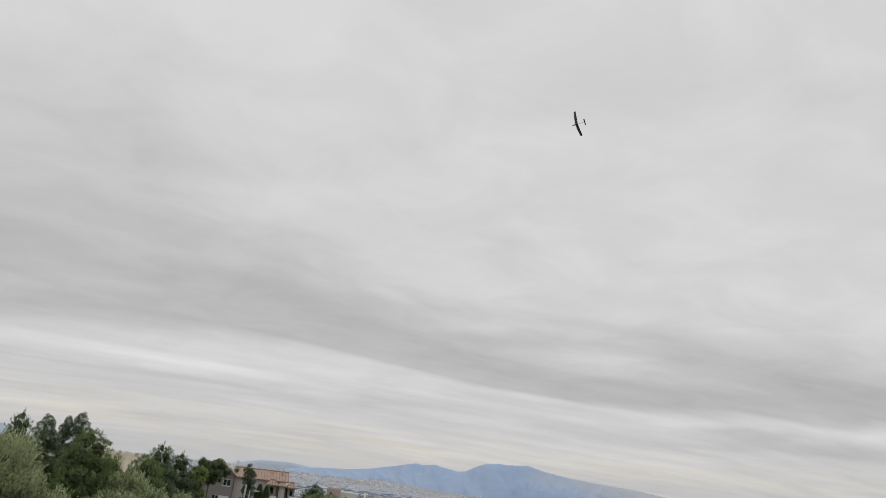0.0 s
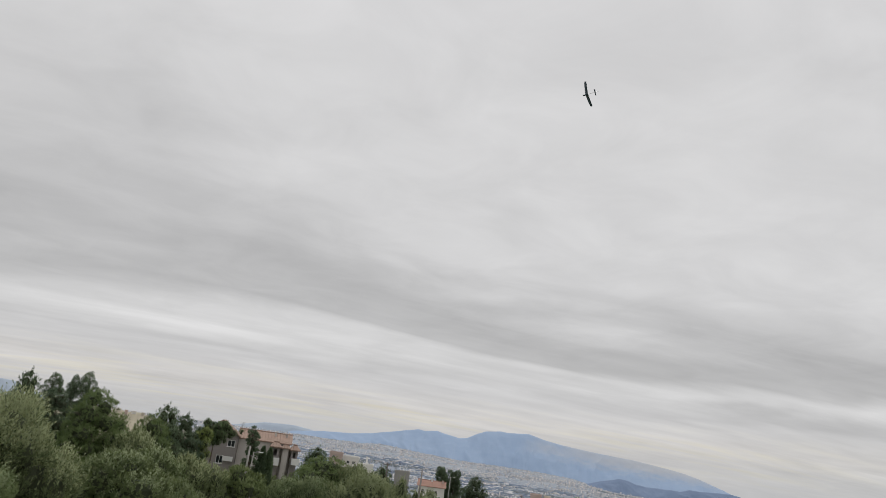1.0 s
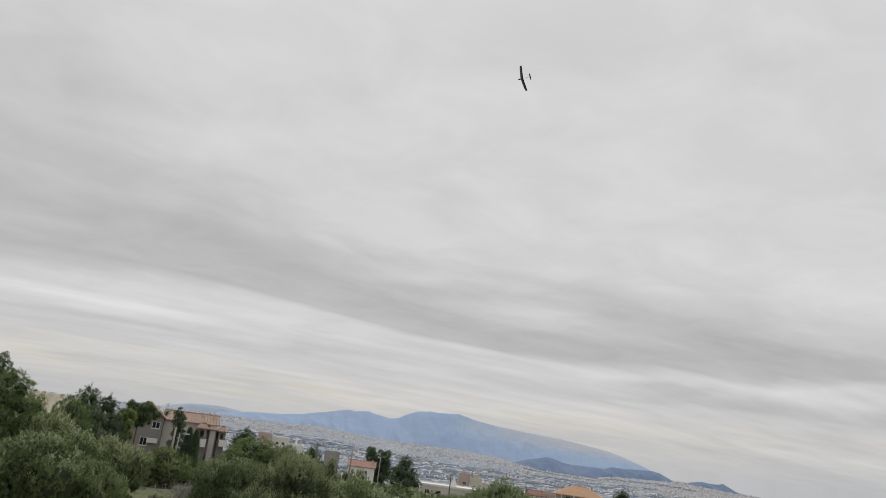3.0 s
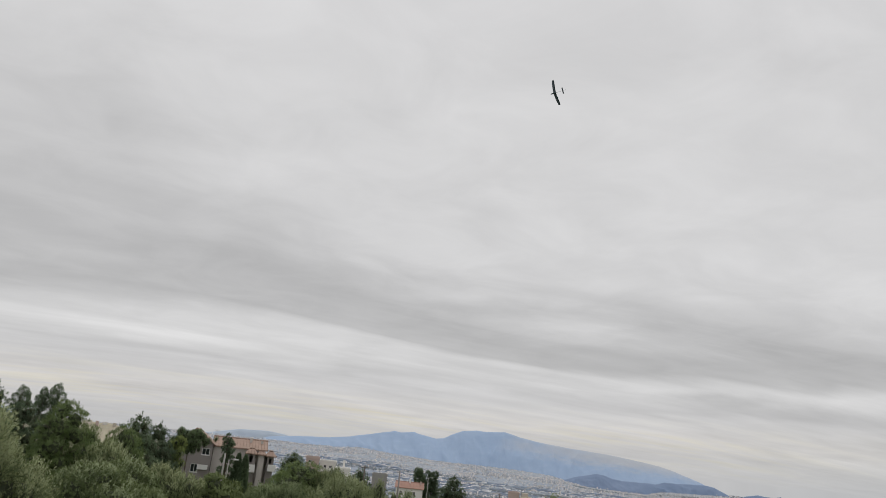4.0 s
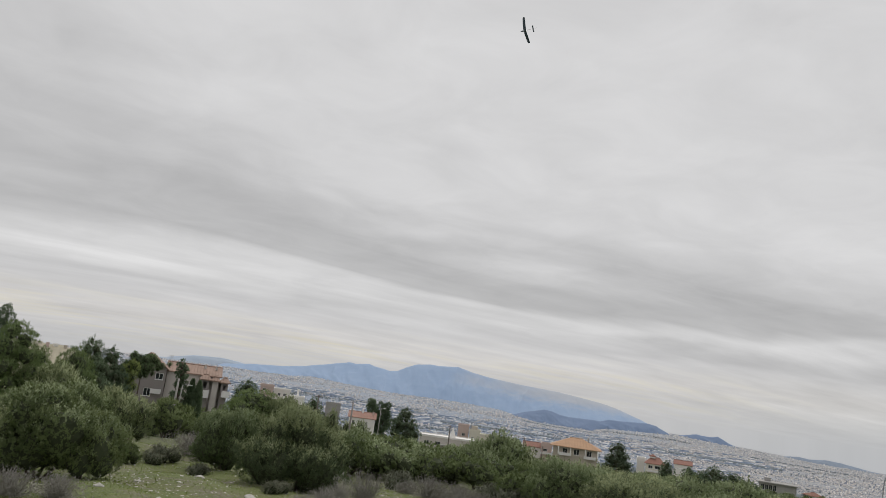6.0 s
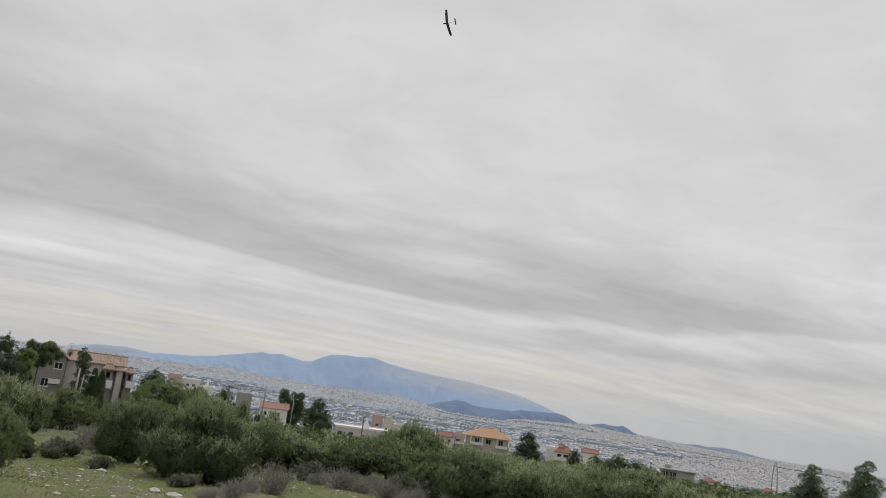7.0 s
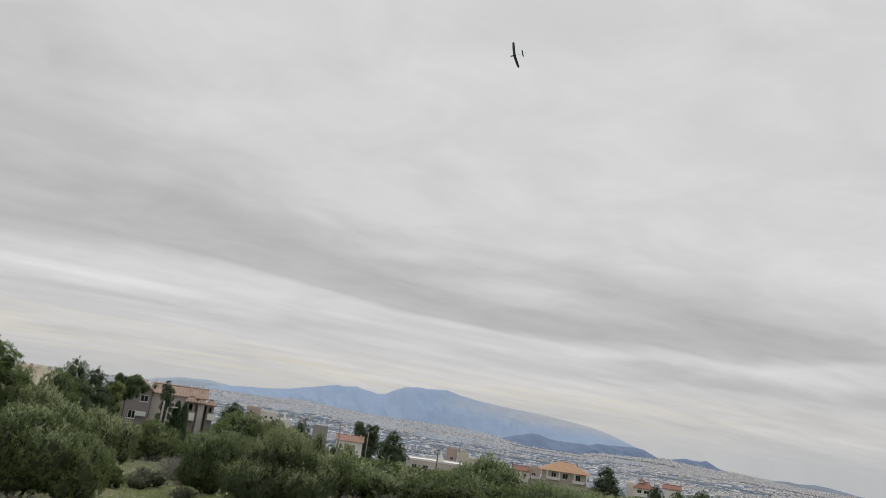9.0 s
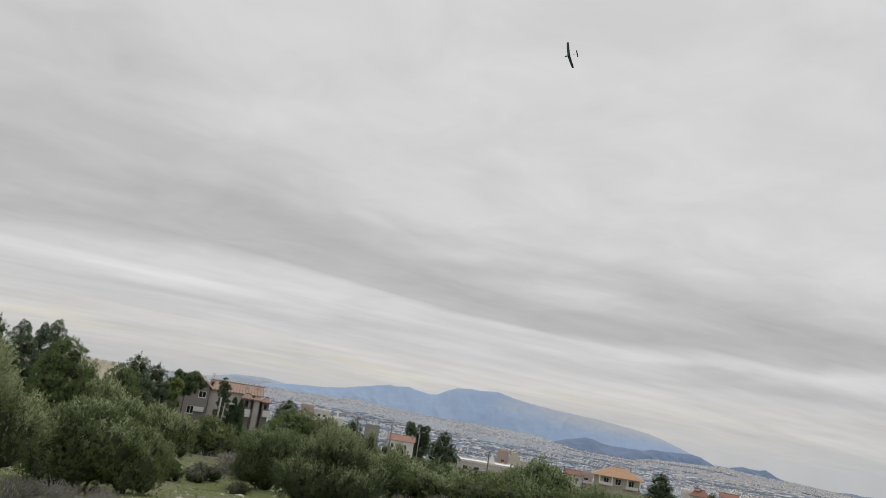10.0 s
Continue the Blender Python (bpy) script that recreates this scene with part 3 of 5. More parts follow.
    shape = np.array([(0, 0, 0), (1, 0, 0.45), (0.3, 0.95, 0.5), (-0.8, 0.6, 0.4), (-0.8, -0.6, 0.5), (0.3, -0.95, 0.4), (0.1, 0.0, 1.15)]) * (0.6, 0.6, 1.0)
    v = base[:, None, :] + shape[None] * s[:, None, None]
    f = np.array([(0, b, a) for a, b in ((1, 2), (2, 3), (3, 4), (4, 5), (5, 1))] + [(6, a, b) for a, b in ((1, 2), (2, 3), (3, 4), (4, 5), (5, 1))])
    faces = (np.arange(n)[:, None, None] * 7 + f[None]).reshape(-1, 3)
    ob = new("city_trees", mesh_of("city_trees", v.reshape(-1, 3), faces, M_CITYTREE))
    tagged(ob, "dark green groves and street trees among the far buildings", "trees", kind="stuff")


build_city()


# ---------------------------------------------------------------- plants
def unit(v):
    return v / np.maximum(np.linalg.norm(v, axis=-1, keepdims=True), 1e-9)


def leaves_mesh(name, base, way, length, width, rng, mat, out=None, form=None):
    """Pointed leaves: one bent diamond each; out is the way that their upper sides face, form the swell of the spray they sit on."""
    n = len(base)
    face_to = unit(rng.normal(size=(n, 3))) if out is None else out
    side = unit(np.cross(way, face_to))
    nor = np.cross(side, way)
    if form is not None:
        turn = np.where((nor * form).sum(1) < 0, -1.0, 1.0)[:, None]
        side, nor = side * turn, nor * turn
    l, q = length[:, None], width[:, None]
    mid = base + way * l * 0.45 + nor * l * 0.08
    v = np.stack([base, mid + side * q * 0.5, base + way * l, mid - side * q * 0.5], 1).reshape(-1, 3)
    me = mesh_of(name, v, np.arange(4 * n).reshape(-1, 4), mat, smooth=form is not None)
    if form is not None:
        swell = unit(form + unit(rng.normal(size=(n, 3))) * 0.2)
        me.normals_split_custom_set_from_vertices(np.repeat(swell, 4, 0))
    return me


def lumpy(rng, n, rx, ry, rz, low, size):
    """Centres and radii of the clumps that make up a crown."""
    d = unit(rng.normal(size=(n * 3, 3)))
    d = d[d[:, 2] > low][:n]
    r = rng.uniform(0.62, 1.0, len(d))[:, None]
    c = d * r * (rx, ry, rz)
    return c, rng.uniform(0.7, 1.4, len(d)) * size


def outside(root, own, c, rad, depth=0.85, flat=1.0):
    """True where a point of one clump's skin lies outside all the other clumps."""
    keep = np.ones(len(root), bool)
    for q in range(len(c)):
        d = (root - c[q]) / (1.0, 1.0, flat)
        keep &= (own == q) | ((d * d).sum(1) > (rad[q] * depth) ** 2)
    return keep


def sprigs(rng, root, d, per, reach, upright, spread):
    """Leaves set along short shoots that grow out and up from the skin of a crown."""
    m = len(root)
    grow = unit(d * (1.0 - upright) + rng.normal(size=(m, 3)) * 0.3 + (0, 0, upright))
    span = reach * rng.uniform(0.5, 1.2, m)
    n = m * per
    g, o = np.repeat(grow, per, 0), np.repeat(d, per, 0)
    f = np.tile(np.linspace(0.0, 1.0, per), m) + rng.normal(size=n) * 0.08
    base = np.repeat(root, per, 0) + g * (np.repeat(span, per) * f)[:, None] + rng.normal(size=(n, 3)) * 0.015
    way = unit(g + unit(rng.normal(size=(n, 3))) * spread)
    out = unit(o + rng.normal(size=(n, 3)) * 0.3 + (0, 0, 0.25))
    return base, way, out, o


def sprays(rng, c, rad, count, size, shoots, flat=0.8, floor=0.05):
    """Small rounded masses of shoots on the skin of every clump, with dark gaps between them: where each shoot grows, and its swell."""
    m = count * 5
    k = rng.choice(len(c), m, p=rad ** 2 / (rad ** 2).sum())
    d = unit(rng.normal(size=(m, 3)) + (0, 0, 0.15))
    sc = c[k] + d * (rad[k] * rng.uniform(0.78, 1.0, m))[:, None] * (1.0, 1.0, flat)
    ok = outside(sc, k, c, rad, 0.8, flat) & (sc[:, 2] > floor)
    sc, lobe = sc[ok][:count], d[ok][:count]
    sr = size * rng.uniform(0.28, 0.62, len(sc))
    m = shoots * 4
    k = rng.choice(len(sc), m, p=sr ** 2 / (sr ** 2).sum())
    d = unit(rng.normal(size=(m, 3)) + (0, 0, 0.5))
    root = sc[k] + d * (sr[k] * (1.0 - 0.25 * rng.random(m) ** 2.0))[:, None] * (1.0, 1.0, flat)
    ok = (d[:, 2] > -0.75 + 0.4 * rng.random(m)) & outside(root, k, sc, sr, 0.72, flat) & (root[:, 2] > floor)
    return root[ok][:shoots], unit(d[ok] + 0.8 * lobe[k[ok]])[:shoots]


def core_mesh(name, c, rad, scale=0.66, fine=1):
    """A solid dark core inside a crown; its colour stands for the shade among the twigs."""
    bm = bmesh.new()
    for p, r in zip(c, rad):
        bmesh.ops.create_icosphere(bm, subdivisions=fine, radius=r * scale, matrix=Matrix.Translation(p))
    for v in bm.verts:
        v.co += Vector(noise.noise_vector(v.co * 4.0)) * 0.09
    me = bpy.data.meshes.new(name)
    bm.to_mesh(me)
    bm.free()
    me.materials.append(M_CORE_SHADE)
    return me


def limbs(rng, c, height_base, girth, count):
    pick = rng.choice(len(c), min(count, len(c)), replace=False)
    out = []
    for k in pick:
        p = Vector(c[k])
        start = Vector((rng.normal() * girth * 0.6, rng.normal() * girth * 0.6, -0.15))
        bend = start.lerp(p, 0.5) + Vector(rng.normal(size=3) * 0.12) + Vector((0, 0, height_base * 0.3))
        out.append(tube([start, start.lerp(bend, 0.5) + Vector((0, 0, 0.1)), bend, p], [girth, girth * 0.75, girth * 0.5, girth * 0.15], 6))
    return out


def fit_size(pts, wide, tall, tip=0.985):
    """Factors that bring a crown to its width and height."""
    return wide / 2 / np.quantile(np.hypot(pts[:, 0], pts[:, 1]), 0.97), tall / np.quantile(pts[:, 2], tip)


def make_bush(name, seed, mat, wide, tall, clumps, size, shoots, leaf, label, category, stems=5, low=-0.75, per=9, reach=0.2, young=None, share=0.42, foot=0.8, skirt=0.42):
    """A round shrub, wide x tall metres, standing on the origin; leaf is length and width."""
    rng = np.random.default_rng(seed)
    c, rad = lumpy(rng, clumps, wide / 2 - size * 0.5, wide / 2 - size * 0.5, tall * 0.55 - size * 0.4, low, size)
    c = c + (0, 0, tall * 0.5)
    c[:, 2] = np.maximum(c[:, 2], rad * 0.55)
    inset = foot + (1.0 - foot) * np.clip(c[:, 2:3] / (0.55 * tall), 0, 1)
    c = c * np.concatenate([inset, inset, np.ones_like(inset)], 1)
    ob = thing(name, label, category)
    root, d = sprays(rng, c, rad, clumps * 15, size, int(shoots * 1.25))
    # leaves thinned towards the base, so the dark core shows there as shade
    ok = rng.random(len(root)) < skirt + 0.9 * root[:, 2] / tall
    root, d = root[ok][:shoots], d[ok][:shoots]
    fx, fz = fit_size(root, wide - reach * 0.8, tall - reach * 0.5)
    root, c, rad = root * (fx, fx, fz), c * (fx, fx, fz), rad * min(fx, fz)
    # the paler leaves go where shoots face up, as if lit from above
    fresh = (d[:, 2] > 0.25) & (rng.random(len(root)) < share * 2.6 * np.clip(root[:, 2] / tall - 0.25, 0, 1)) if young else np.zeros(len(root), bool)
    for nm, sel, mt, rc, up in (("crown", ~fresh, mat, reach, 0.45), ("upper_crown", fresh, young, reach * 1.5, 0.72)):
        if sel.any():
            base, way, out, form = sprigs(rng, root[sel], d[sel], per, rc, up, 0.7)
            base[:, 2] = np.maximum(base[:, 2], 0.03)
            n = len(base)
            part(nm, leaves_mesh(nm, base, way, rng.uniform(0.7, 1.3, n) * leaf[0], rng.uniform(0.7, 1.3, n) * leaf[1], rng, mt, out, form), mt, ob, "" if nm == "crown" else "paler young shoots with the light on the tops in their colour")
    part("inner_crown", core_mesh("inner_crown", np.vstack([c, [(0.0, 0.0, tall * 0.42)]]), np.append(rad, 0.36 * min(wide, tall)), 0.8, 2 if shoots > 2500 else 1), M_CORE_SHADE, ob)
    part("stems", tubes_mesh("stems", limbs(rng, c, tall * 0.3, 0.05, stems), M_BARK), M_BARK, ob)
    return ob


def make_pine(name, seed, mat, wide, tall, boughs, per, size, n, leaf, label, category, first=0.2, cone=0.4, dense=True):
    """A pine: a trunk, boughs of uneven length, and tufts of needles along the outer part of each."""
    rng = np.random.default_rng(seed)
    lean = Vector((rng.normal() * 0.03 * tall, rng.normal() * 0.03 * tall, 0))
    g = tall * 0.02
    c, rad, arms = [], [], []
    for k in range(boughs):
        h = first + (0.96 - first) * (k + rng.uniform(-0.3, 0.3)) / (boughs - 1)
        u = (h - first) / (1 - first)
        reach = wide / 2 * rng.uniform(0.6, 1.15) * (1 - cone * u) * (0.7 + 0.3 * math.sin(math.pi * min(1.0, 0.25 + u))) * (1.0 if u < 0.85 else 0.55)
        if cone < 0.2:
            reach = wide / 2 * rng.uniform(0.55, 1.1) * math.sqrt(1.0 - (0.93 * min(u, 1.0)) ** 2)
        a = 2.4 * k + rng.uniform(-0.5, 0.5)
        s = lean * h + Vector((0, 0, max(0.02, h - 0.10) * tall))
        e = Vector((math.cos(a) * reach, math.sin(a) * reach, h * tall)) + lean * h
        bow = s.lerp(e, 0.55) + Vector((0, 0, -0.03 * tall))
        arms.append(tube([s, bow, e], [g * 0.42, g * 0.28, g * 0.1], 5))
        for q in range(per):
            f = rng.uniform(0.25, 1.05) if dense else rng.uniform(0.6, 1.1)
            p = bow.lerp(e, (f - 0.5) * 2) if f > 0.5 else s.lerp(bow, f * 2)
            r = size * rng.uniform(0.55, 1.2)
            c.append(p + Vector(rng.normal(size=3) * (0.6, 0.6, 0.3)) * size)
            rad.append(r)
    top = lean + Vector((0, 0, tall - size * 0.5))
    if cone > 0.2:
        c.append(top)
        rad.append(size * 0.6)
    c, rad = np.array(c), np.array(rad)
    ob = thing(name, label, category)
    m = n * 3
    k = rng.choice(len(c), m, p=rad ** 2 / (rad ** 2).sum())
    d = unit(rng.normal(size=(m, 3)) + (0, 0, 0.25))
    base = c[k] + d * (rad[k] * (1.0 - 0.45 * rng.random(m) ** 1.6))[:, None] * (1.0, 1.0, 0.66)
    ok = outside(base, k, c, rad, 0.72, 0.66)
    base, d = base[ok][:n], d[ok][:n]
    n = len(base)
    fx, fz = fit_size(base, wide, tall, 0.999)
    base = base * (fx, fx, fz)
    arms = [([Vector((p.x * fx, p.y * fx, p.z * fz)) for p in v], f) for v, f in arms]
    base[:, 2] = np.maximum(base[:, 2], 0.1)
    way = unit(d * 0.7 + rng.normal(size=(n, 3)) * 0.6 + (0, 0, 0.35))
    out = unit(d + rng.normal(size=(n, 3)) * 0.25 + (0, 0, 0.2))
    part("crown", leaves_mesh("crown", base, way, rng.uniform(0.7, 1.4, n) * leaf[0], rng.uniform(0.7, 1.3, n) * leaf[1], rng, mat, out, d), mat, ob)
    if dense:
        part("inner_crown", core_mesh("inner_crown", c * (fx, fx, fz), rad * min(fx, fz), 0.6), M_CORE_SHADE, ob)
    stem = [Vector((0, 0, -0.3)), lean * 0.4 + Vector((0, 0, tall * 0.35)), lean * 0.8 + Vector((0, 0, tall * 0.7)), lean + Vector((0, 0, tall * 0.97))]
    part("trunk", tubes_mesh("trunk", [tube(stem, [g, g * 0.8, g * 0.5, g * 0.12], 8)], M_BARK), M_BARK, ob)
    part("limbs", tubes_mesh("limbs", arms, M_BARK), M_BARK, ob)
    return ob


def make_mass_pine(name, seed, mat, wide, tall, tufts, per, needle, label, profile, rough=0.26, grain=0.9):
    """A bushy pine: an uneven mass of upturned needle tufts round a trunk; profile is height and girth of the crown."""
    rng = np.random.default_rng(seed)
    ph, pr = np.array(profile).T
    lobes = int(70 * grain)
    grid = np.linspace(ph[0], ph[-1], 400)
    weight = np.interp(grid, ph, pr) + 0.05
    hh = rng.choice(grid, lobes, p=weight / weight.sum())
    aa = 2.4 * np.arange(lobes) + rng.uniform(-0.6, 0.6, lobes)
    girth = np.interp(hh, ph, pr) * wide / 2
    size = 0.15 * wide / grain
    rad = size * rng.uniform(0.65, 1.35, lobes) * (0.55 + 0.45 * girth / (wide / 2))
    r = np.maximum(girth - 0.6 * rad, 0.1 * girth) * (1.0 + rough * rng.uniform(-1.2, 0.8, lobes))
    c = np.stack([np.cos(aa) * r, np.sin(aa) * r, hh * tall], -1)
    root, d = sprays(rng, c, rad, lobes * 14, size * 1.15, tufts, 0.62, 0.1)
    fx, fz = fit_size(root, wide, tall, 1.0)
    root, c, rad = root * (fx, fx, fz), c * (fx, fx, fz), rad * min(fx, fz)
    tufts = len(root)
    grow = unit(d * 0.7 + (0, 0, 0.55) + rng.normal(size=(tufts, 3)) * 0.4)
    n = tufts * per
    g = np.repeat(grow, per, 0)
    base = np.repeat(root, per, 0) + g * (rng.random(n) * needle[0] * 0.8)[:, None] + rng.normal(size=(n, 3)) * 0.03
    way = unit(g + rng.normal(size=(n, 3)) * 0.6)
    form = np.repeat(d, per, 0)
    out = unit(form + (0, 0, 0.2) + rng.normal(size=(n, 3)) * 0.25)
    ob = thing(name, label, "pine tree")
    part("crown", leaves_mesh("crown", base, way, rng.uniform(0.7, 1.35, n) * needle[0], rng.uniform(0.7, 1.3, n) * needle[1], rng, mat, out, form), mat, ob)
    part("inner_crown", core_mesh("inner_crown", c, rad, 0.72), M_CORE_SHADE, ob)
    w0 = tall * 0.018
    stem = [(0, 0, -0.3), (0.02 * tall, 0, tall * 0.35), (0.03 * tall, 0.01 * tall, tall * 0.65), (0, 0, tall * 0.9)]
    part("trunk", tubes_mesh("trunk", [tube([Vector(s) for s in stem], [w0, w0 * 0.8, w0 * 0.5, w0 * 0.12], 8)], M_BARK), M_BARK, ob)
    arms = []
    for q in range(9):
        u, a = ph[0] + (0.9 - ph[0]) * (q + 0.5) / 9, 2.4 * q
        e = float(np.interp(u, ph, pr)) * wide / 2 * 0.9
        arms.append(tube([Vector((0, 0, max(0.05, u - 0.12) * tall)), Vector((math.cos(a) * e, math.sin(a) * e, u * tall))], [w0 * 0.4, w0 * 0.1], 5))
    part("limbs", tubes_mesh("limbs", arms, M_BARK), M_BARK, ob)
    return ob


def make_twiggy(name, seed, wide, tall, n, mat, label, category, leafs=600):
    """A dry shrub: many forked thin twigs with a few grey leaves."""
    rng = np.random.default_rng(seed)
    ob = thing(name, label, category)
    verts, faces = [], []
    for _ in range(n):
        a, s = rng.uniform(0, 2 * math.pi), rng.uniform(0.1, 1.0)
        p = Vector((math.cos(a) * 0.08, math.sin(a) * 0.08, -0.03))
        d = Vector((math.cos(a) * s * wide / tall * 0.5, math.sin(a) * s * wide / tall * 0.5, 1.0)).normalized()
        pts = [p]
        for _k in range(3):
            d = (d + Vector(rng.normal(size=3)) * 0.32).normalized()
            pts.append(pts[-1] + d * tall * rng.uniform(0.16, 0.42))
        v, f = tube(pts, [0.011, 0.008, 0.006, 0.002], 3)
        k = len(verts)
        verts += v
        faces += [tuple(i + k for i in q) for q in f]
        for _f in range(3):
            o = pts[rng.integers(1, 3)]
            e = o + (d + Vector(rng.normal(size=3)) * 0.7).normalized() * tall * rng.uniform(0.12, 0.3)
            v, f = tube([o, e], [0.006, 0.002], 3)
            k = len(verts)
            verts += v
            faces += [tuple(i + k for i in q) for q in f]
    part("branchwork", mesh_of("branchwork", verts, faces, mat), mat, ob)
    d = unit(rng.normal(size=(leafs, 3)))
    lump = np.array([1.0 + 0.9 * noise.noise((q[0] * 1.8, q[1] * 1.8, q[2] * 1.8 + seed)) for q in d])
    base = d * (rng.uniform(0.45, 1.0, leafs) * lump)[:, None] * (wide / 2, wide / 2, tall * 0.45) + (0, 0, tall * 0.42)
    base[:, 2] = np.maximum(base[:, 2], 0.02)
    way = unit(d + rng.normal(size=(leafs, 3)) * 0.6 + (0, 0, 0.4))
    part("foliage", leaves_mesh("foliage", base, way, rng.uniform(0.03, 0.08, leafs), rng.uniform(0.012, 0.03, leafs), rng, mat), mat, ob)
    return ob


def plant(proto, az, dist, scale=1.0, turn=0.0, label="", sink=0.05, squash=1.0):
    """A copy of a plant on the ground at a bearing and distance."""
    p = ground_at(az, dist)
    ob = copy_thing(proto, pose(p.x, p.y, p.z - sink, 0, 0, turn))
    ob.scale = (scale, scale, scale * squash)
    if label:
        ob["label"] = label
    return ob


def drop_protos(*obs):
    for ob in obs:
        for o in (*ob.children_recursive, ob):
            bpy.data.objects.remove(o)


L_OLIVE = "grey-green wild olive shrub with dense small leaves"
L_MASTIC = "dark green rounded mastic shrub on the grassy slope"
olive_a = make_bush("olive_shrub", 4, M_OLIVE_DEEP, 3.5, 2.3, 24, 0.56, 8000, (0.068, 0.024), L_OLIVE, "shrub", young=M_OLIVE_YOUNG_LIT, share=0.6, foot=0.78, reach=0.17, skirt=0.6)
olive_b = make_bush("olive_shrub", 2, M_OLIVE_DEEP, 3.3, 2.4, 20, 0.58, 6500, (0.072, 0.026), L_OLIVE, "shrub", young=M_OLIVE_YOUNG_LIT, reach=0.2)
olive_c = make_bush("olive_shrub", 8, M_OLIVE, 3.5, 2.5, 26, 0.54, 11000, (0.056, 0.020), L_OLIVE, "shrub", young=M_OLIVE_YOUNG_LIT, share=0.8, foot=0.8, skirt=1.0, reach=0.2)
mastic_a = make_bush("mastic_shrub", 3, M_MASTIC, 3.3, 2.2, 19, 0.58, 7500, (0.056, 0.030), L_MASTIC, "shrub", young=M_KERMES_YOUNG_LIT, share=0.22, foot=0.82, reach=0.13, skirt=0.6)
kermes = make_bush("oak_scrub", 41, M_KERMES, 3.3, 2.3, 20, 0.58, 6000, (0.066, 0.03), "mid-green dense oak scrub with young shoots paled as if lit", "shrub", young=M_KERMES_YOUNG_LIT, reach=0.17, foot=0.88, skirt=0.7)
olive_n = make_bush("olive_shrub", 42, M_OLIVE, 3.4, 2.3, 19, 0.58, 2400, (0.12, 0.042), L_OLIVE, "shrub", per=7, reach=0.2, young=M_OLIVE_YOUNG_LIT)
mastic_n = make_bush("mastic_shrub", 43, M_MASTIC, 3.2, 2.2, 18, 0.56, 2400, (0.105, 0.056), L_MASTIC, "shrub", per=6, reach=0.15)
kermes_n = make_bush("oak_scrub", 44, M_KERMES, 3.3, 2.3, 19, 0.56, 2400, (0.11, 0.05), "mid-green dense oak scrub on the slope", "shrub", per=7, reach=0.18, young=M_KERMES_YOUNG_LIT)
olive_mid = make_bush("olive_shrub", 5, M_OLIVE, 3.6, 2.35, 16, 0.62, 900, (0.18, 0.066), L_OLIVE, "shrub", per=5, reach=0.24, skirt=0.85, young=M_OLIVE_YOUNG_LIT)
mastic_mid = make_bush("mastic_shrub", 6, M_MASTIC, 3.6, 2.35, 16, 0.62, 800, (0.16, 0.085), L_MASTIC, "shrub", per=5, reach=0.2, skirt=0.85)
kermes_mid = make_bush("oak_scrub", 45, M_KERMES, 3.6, 2.35, 16, 0.62, 800, (0.16, 0.08), "mid-green dense oak scrub on the slope", "shrub", per=5, reach=0.22, young=M_KERMES_YOUNG_LIT, skirt=0.85)
olive_far = make_bush("olive_shrub", 9, M_OLIVE, 3.6, 2.35, 18, 0.64, 300, (0.34, 0.13), L_OLIVE, "shrub", per=5, reach=0.26)
mastic_far = make_bush("mastic_shrub", 10, M_MASTIC, 3.6, 2.35, 18, 0.64, 300, (0.34, 0.15), L_MASTIC, "shrub", per=5, reach=0.25)
BUSHY = ((0.04, 0.35), (0.12, 0.85), (0.3, 1.0), (0.5, 0.86), (0.7, 0.6), (0.86, 0.34), (0.96, 0.14), (1.0, 0.02))
RAGGED = ((0.04, 0.5), (0.15, 0.9), (0.4, 1.0), (0.62, 0.85), (0.8, 0.58), (0.92, 0.32), (1.0, 0.05))
DOME = ((0.02, 0.55), (0.12, 0.9), (0.35, 1.0), (0.6, 0.86), (0.8, 0.6), (0.93, 0.32), (1.0, 0.04))
pine_a = make_mass_pine("pine_tree", 11, M_PINE, 5.4, 7.0, 7500, 7, (0.18, 0.03), "green Aleppo pine with a rounded bushy crown", DOME, 0.26)
pine_dark = make_mass_pine("pine_tree", 13, M_DARKPINE, 5.6, 7.0, 1500, 5, (0.32, 0.10), "dark green pine with a dense crown", BUSHY, 0.34, 0.9)
pine_dome = make_mass_pine("pine_tree", 19, M_PINE, 7.0, 5.6, 6500, 7, (0.19, 0.034), "bright green broad dome-shaped pine", DOME, 0.16)
pine_slope = make_pine("pine_tree", 27, M_DARKPINE, 5.0, 7.0, 17, 4, 0.52, 26000, (0.15, 0.036), "green pine with uneven tiers of boughs and gaps", "pine tree", 0.06, 0.62, False)
pine_thin = make_pine("pine_tree", 14, M_DARKPINE, 3.2, 8.5, 22, 3, 0.42, 14000, (0.16, 0.04), "tall dark pine with an open gappy crown", "pine tree", 0.3, 0.78, False)
spindly = make_pine("norfolk_pine", 15, M_DARKPINE, 2.2, 8.6, 22, 2, 0.34, 6000, (0.24, 0.08), "tall thin dark conifer with sparse drooping branches", "conifer", 0.15, 0.5, False)
umbrella = make_pine("pine_tree", 25, M_MIDPINE, 6.0, 7.0, 18, 5, 0.5, 18000, (0.17, 0.036), "umbrella-shaped green pine beside the house wing", "pine tree", 0.76, 0.1)
pine_ragged = make_mass_pine("pine_tree", 26, M_DARKPINE, 5.0, 7.0, 4200, 6, (0.19, 0.042), "dark green pine with a ragged uneven crown", RAGGED, 0.34, 1.1)
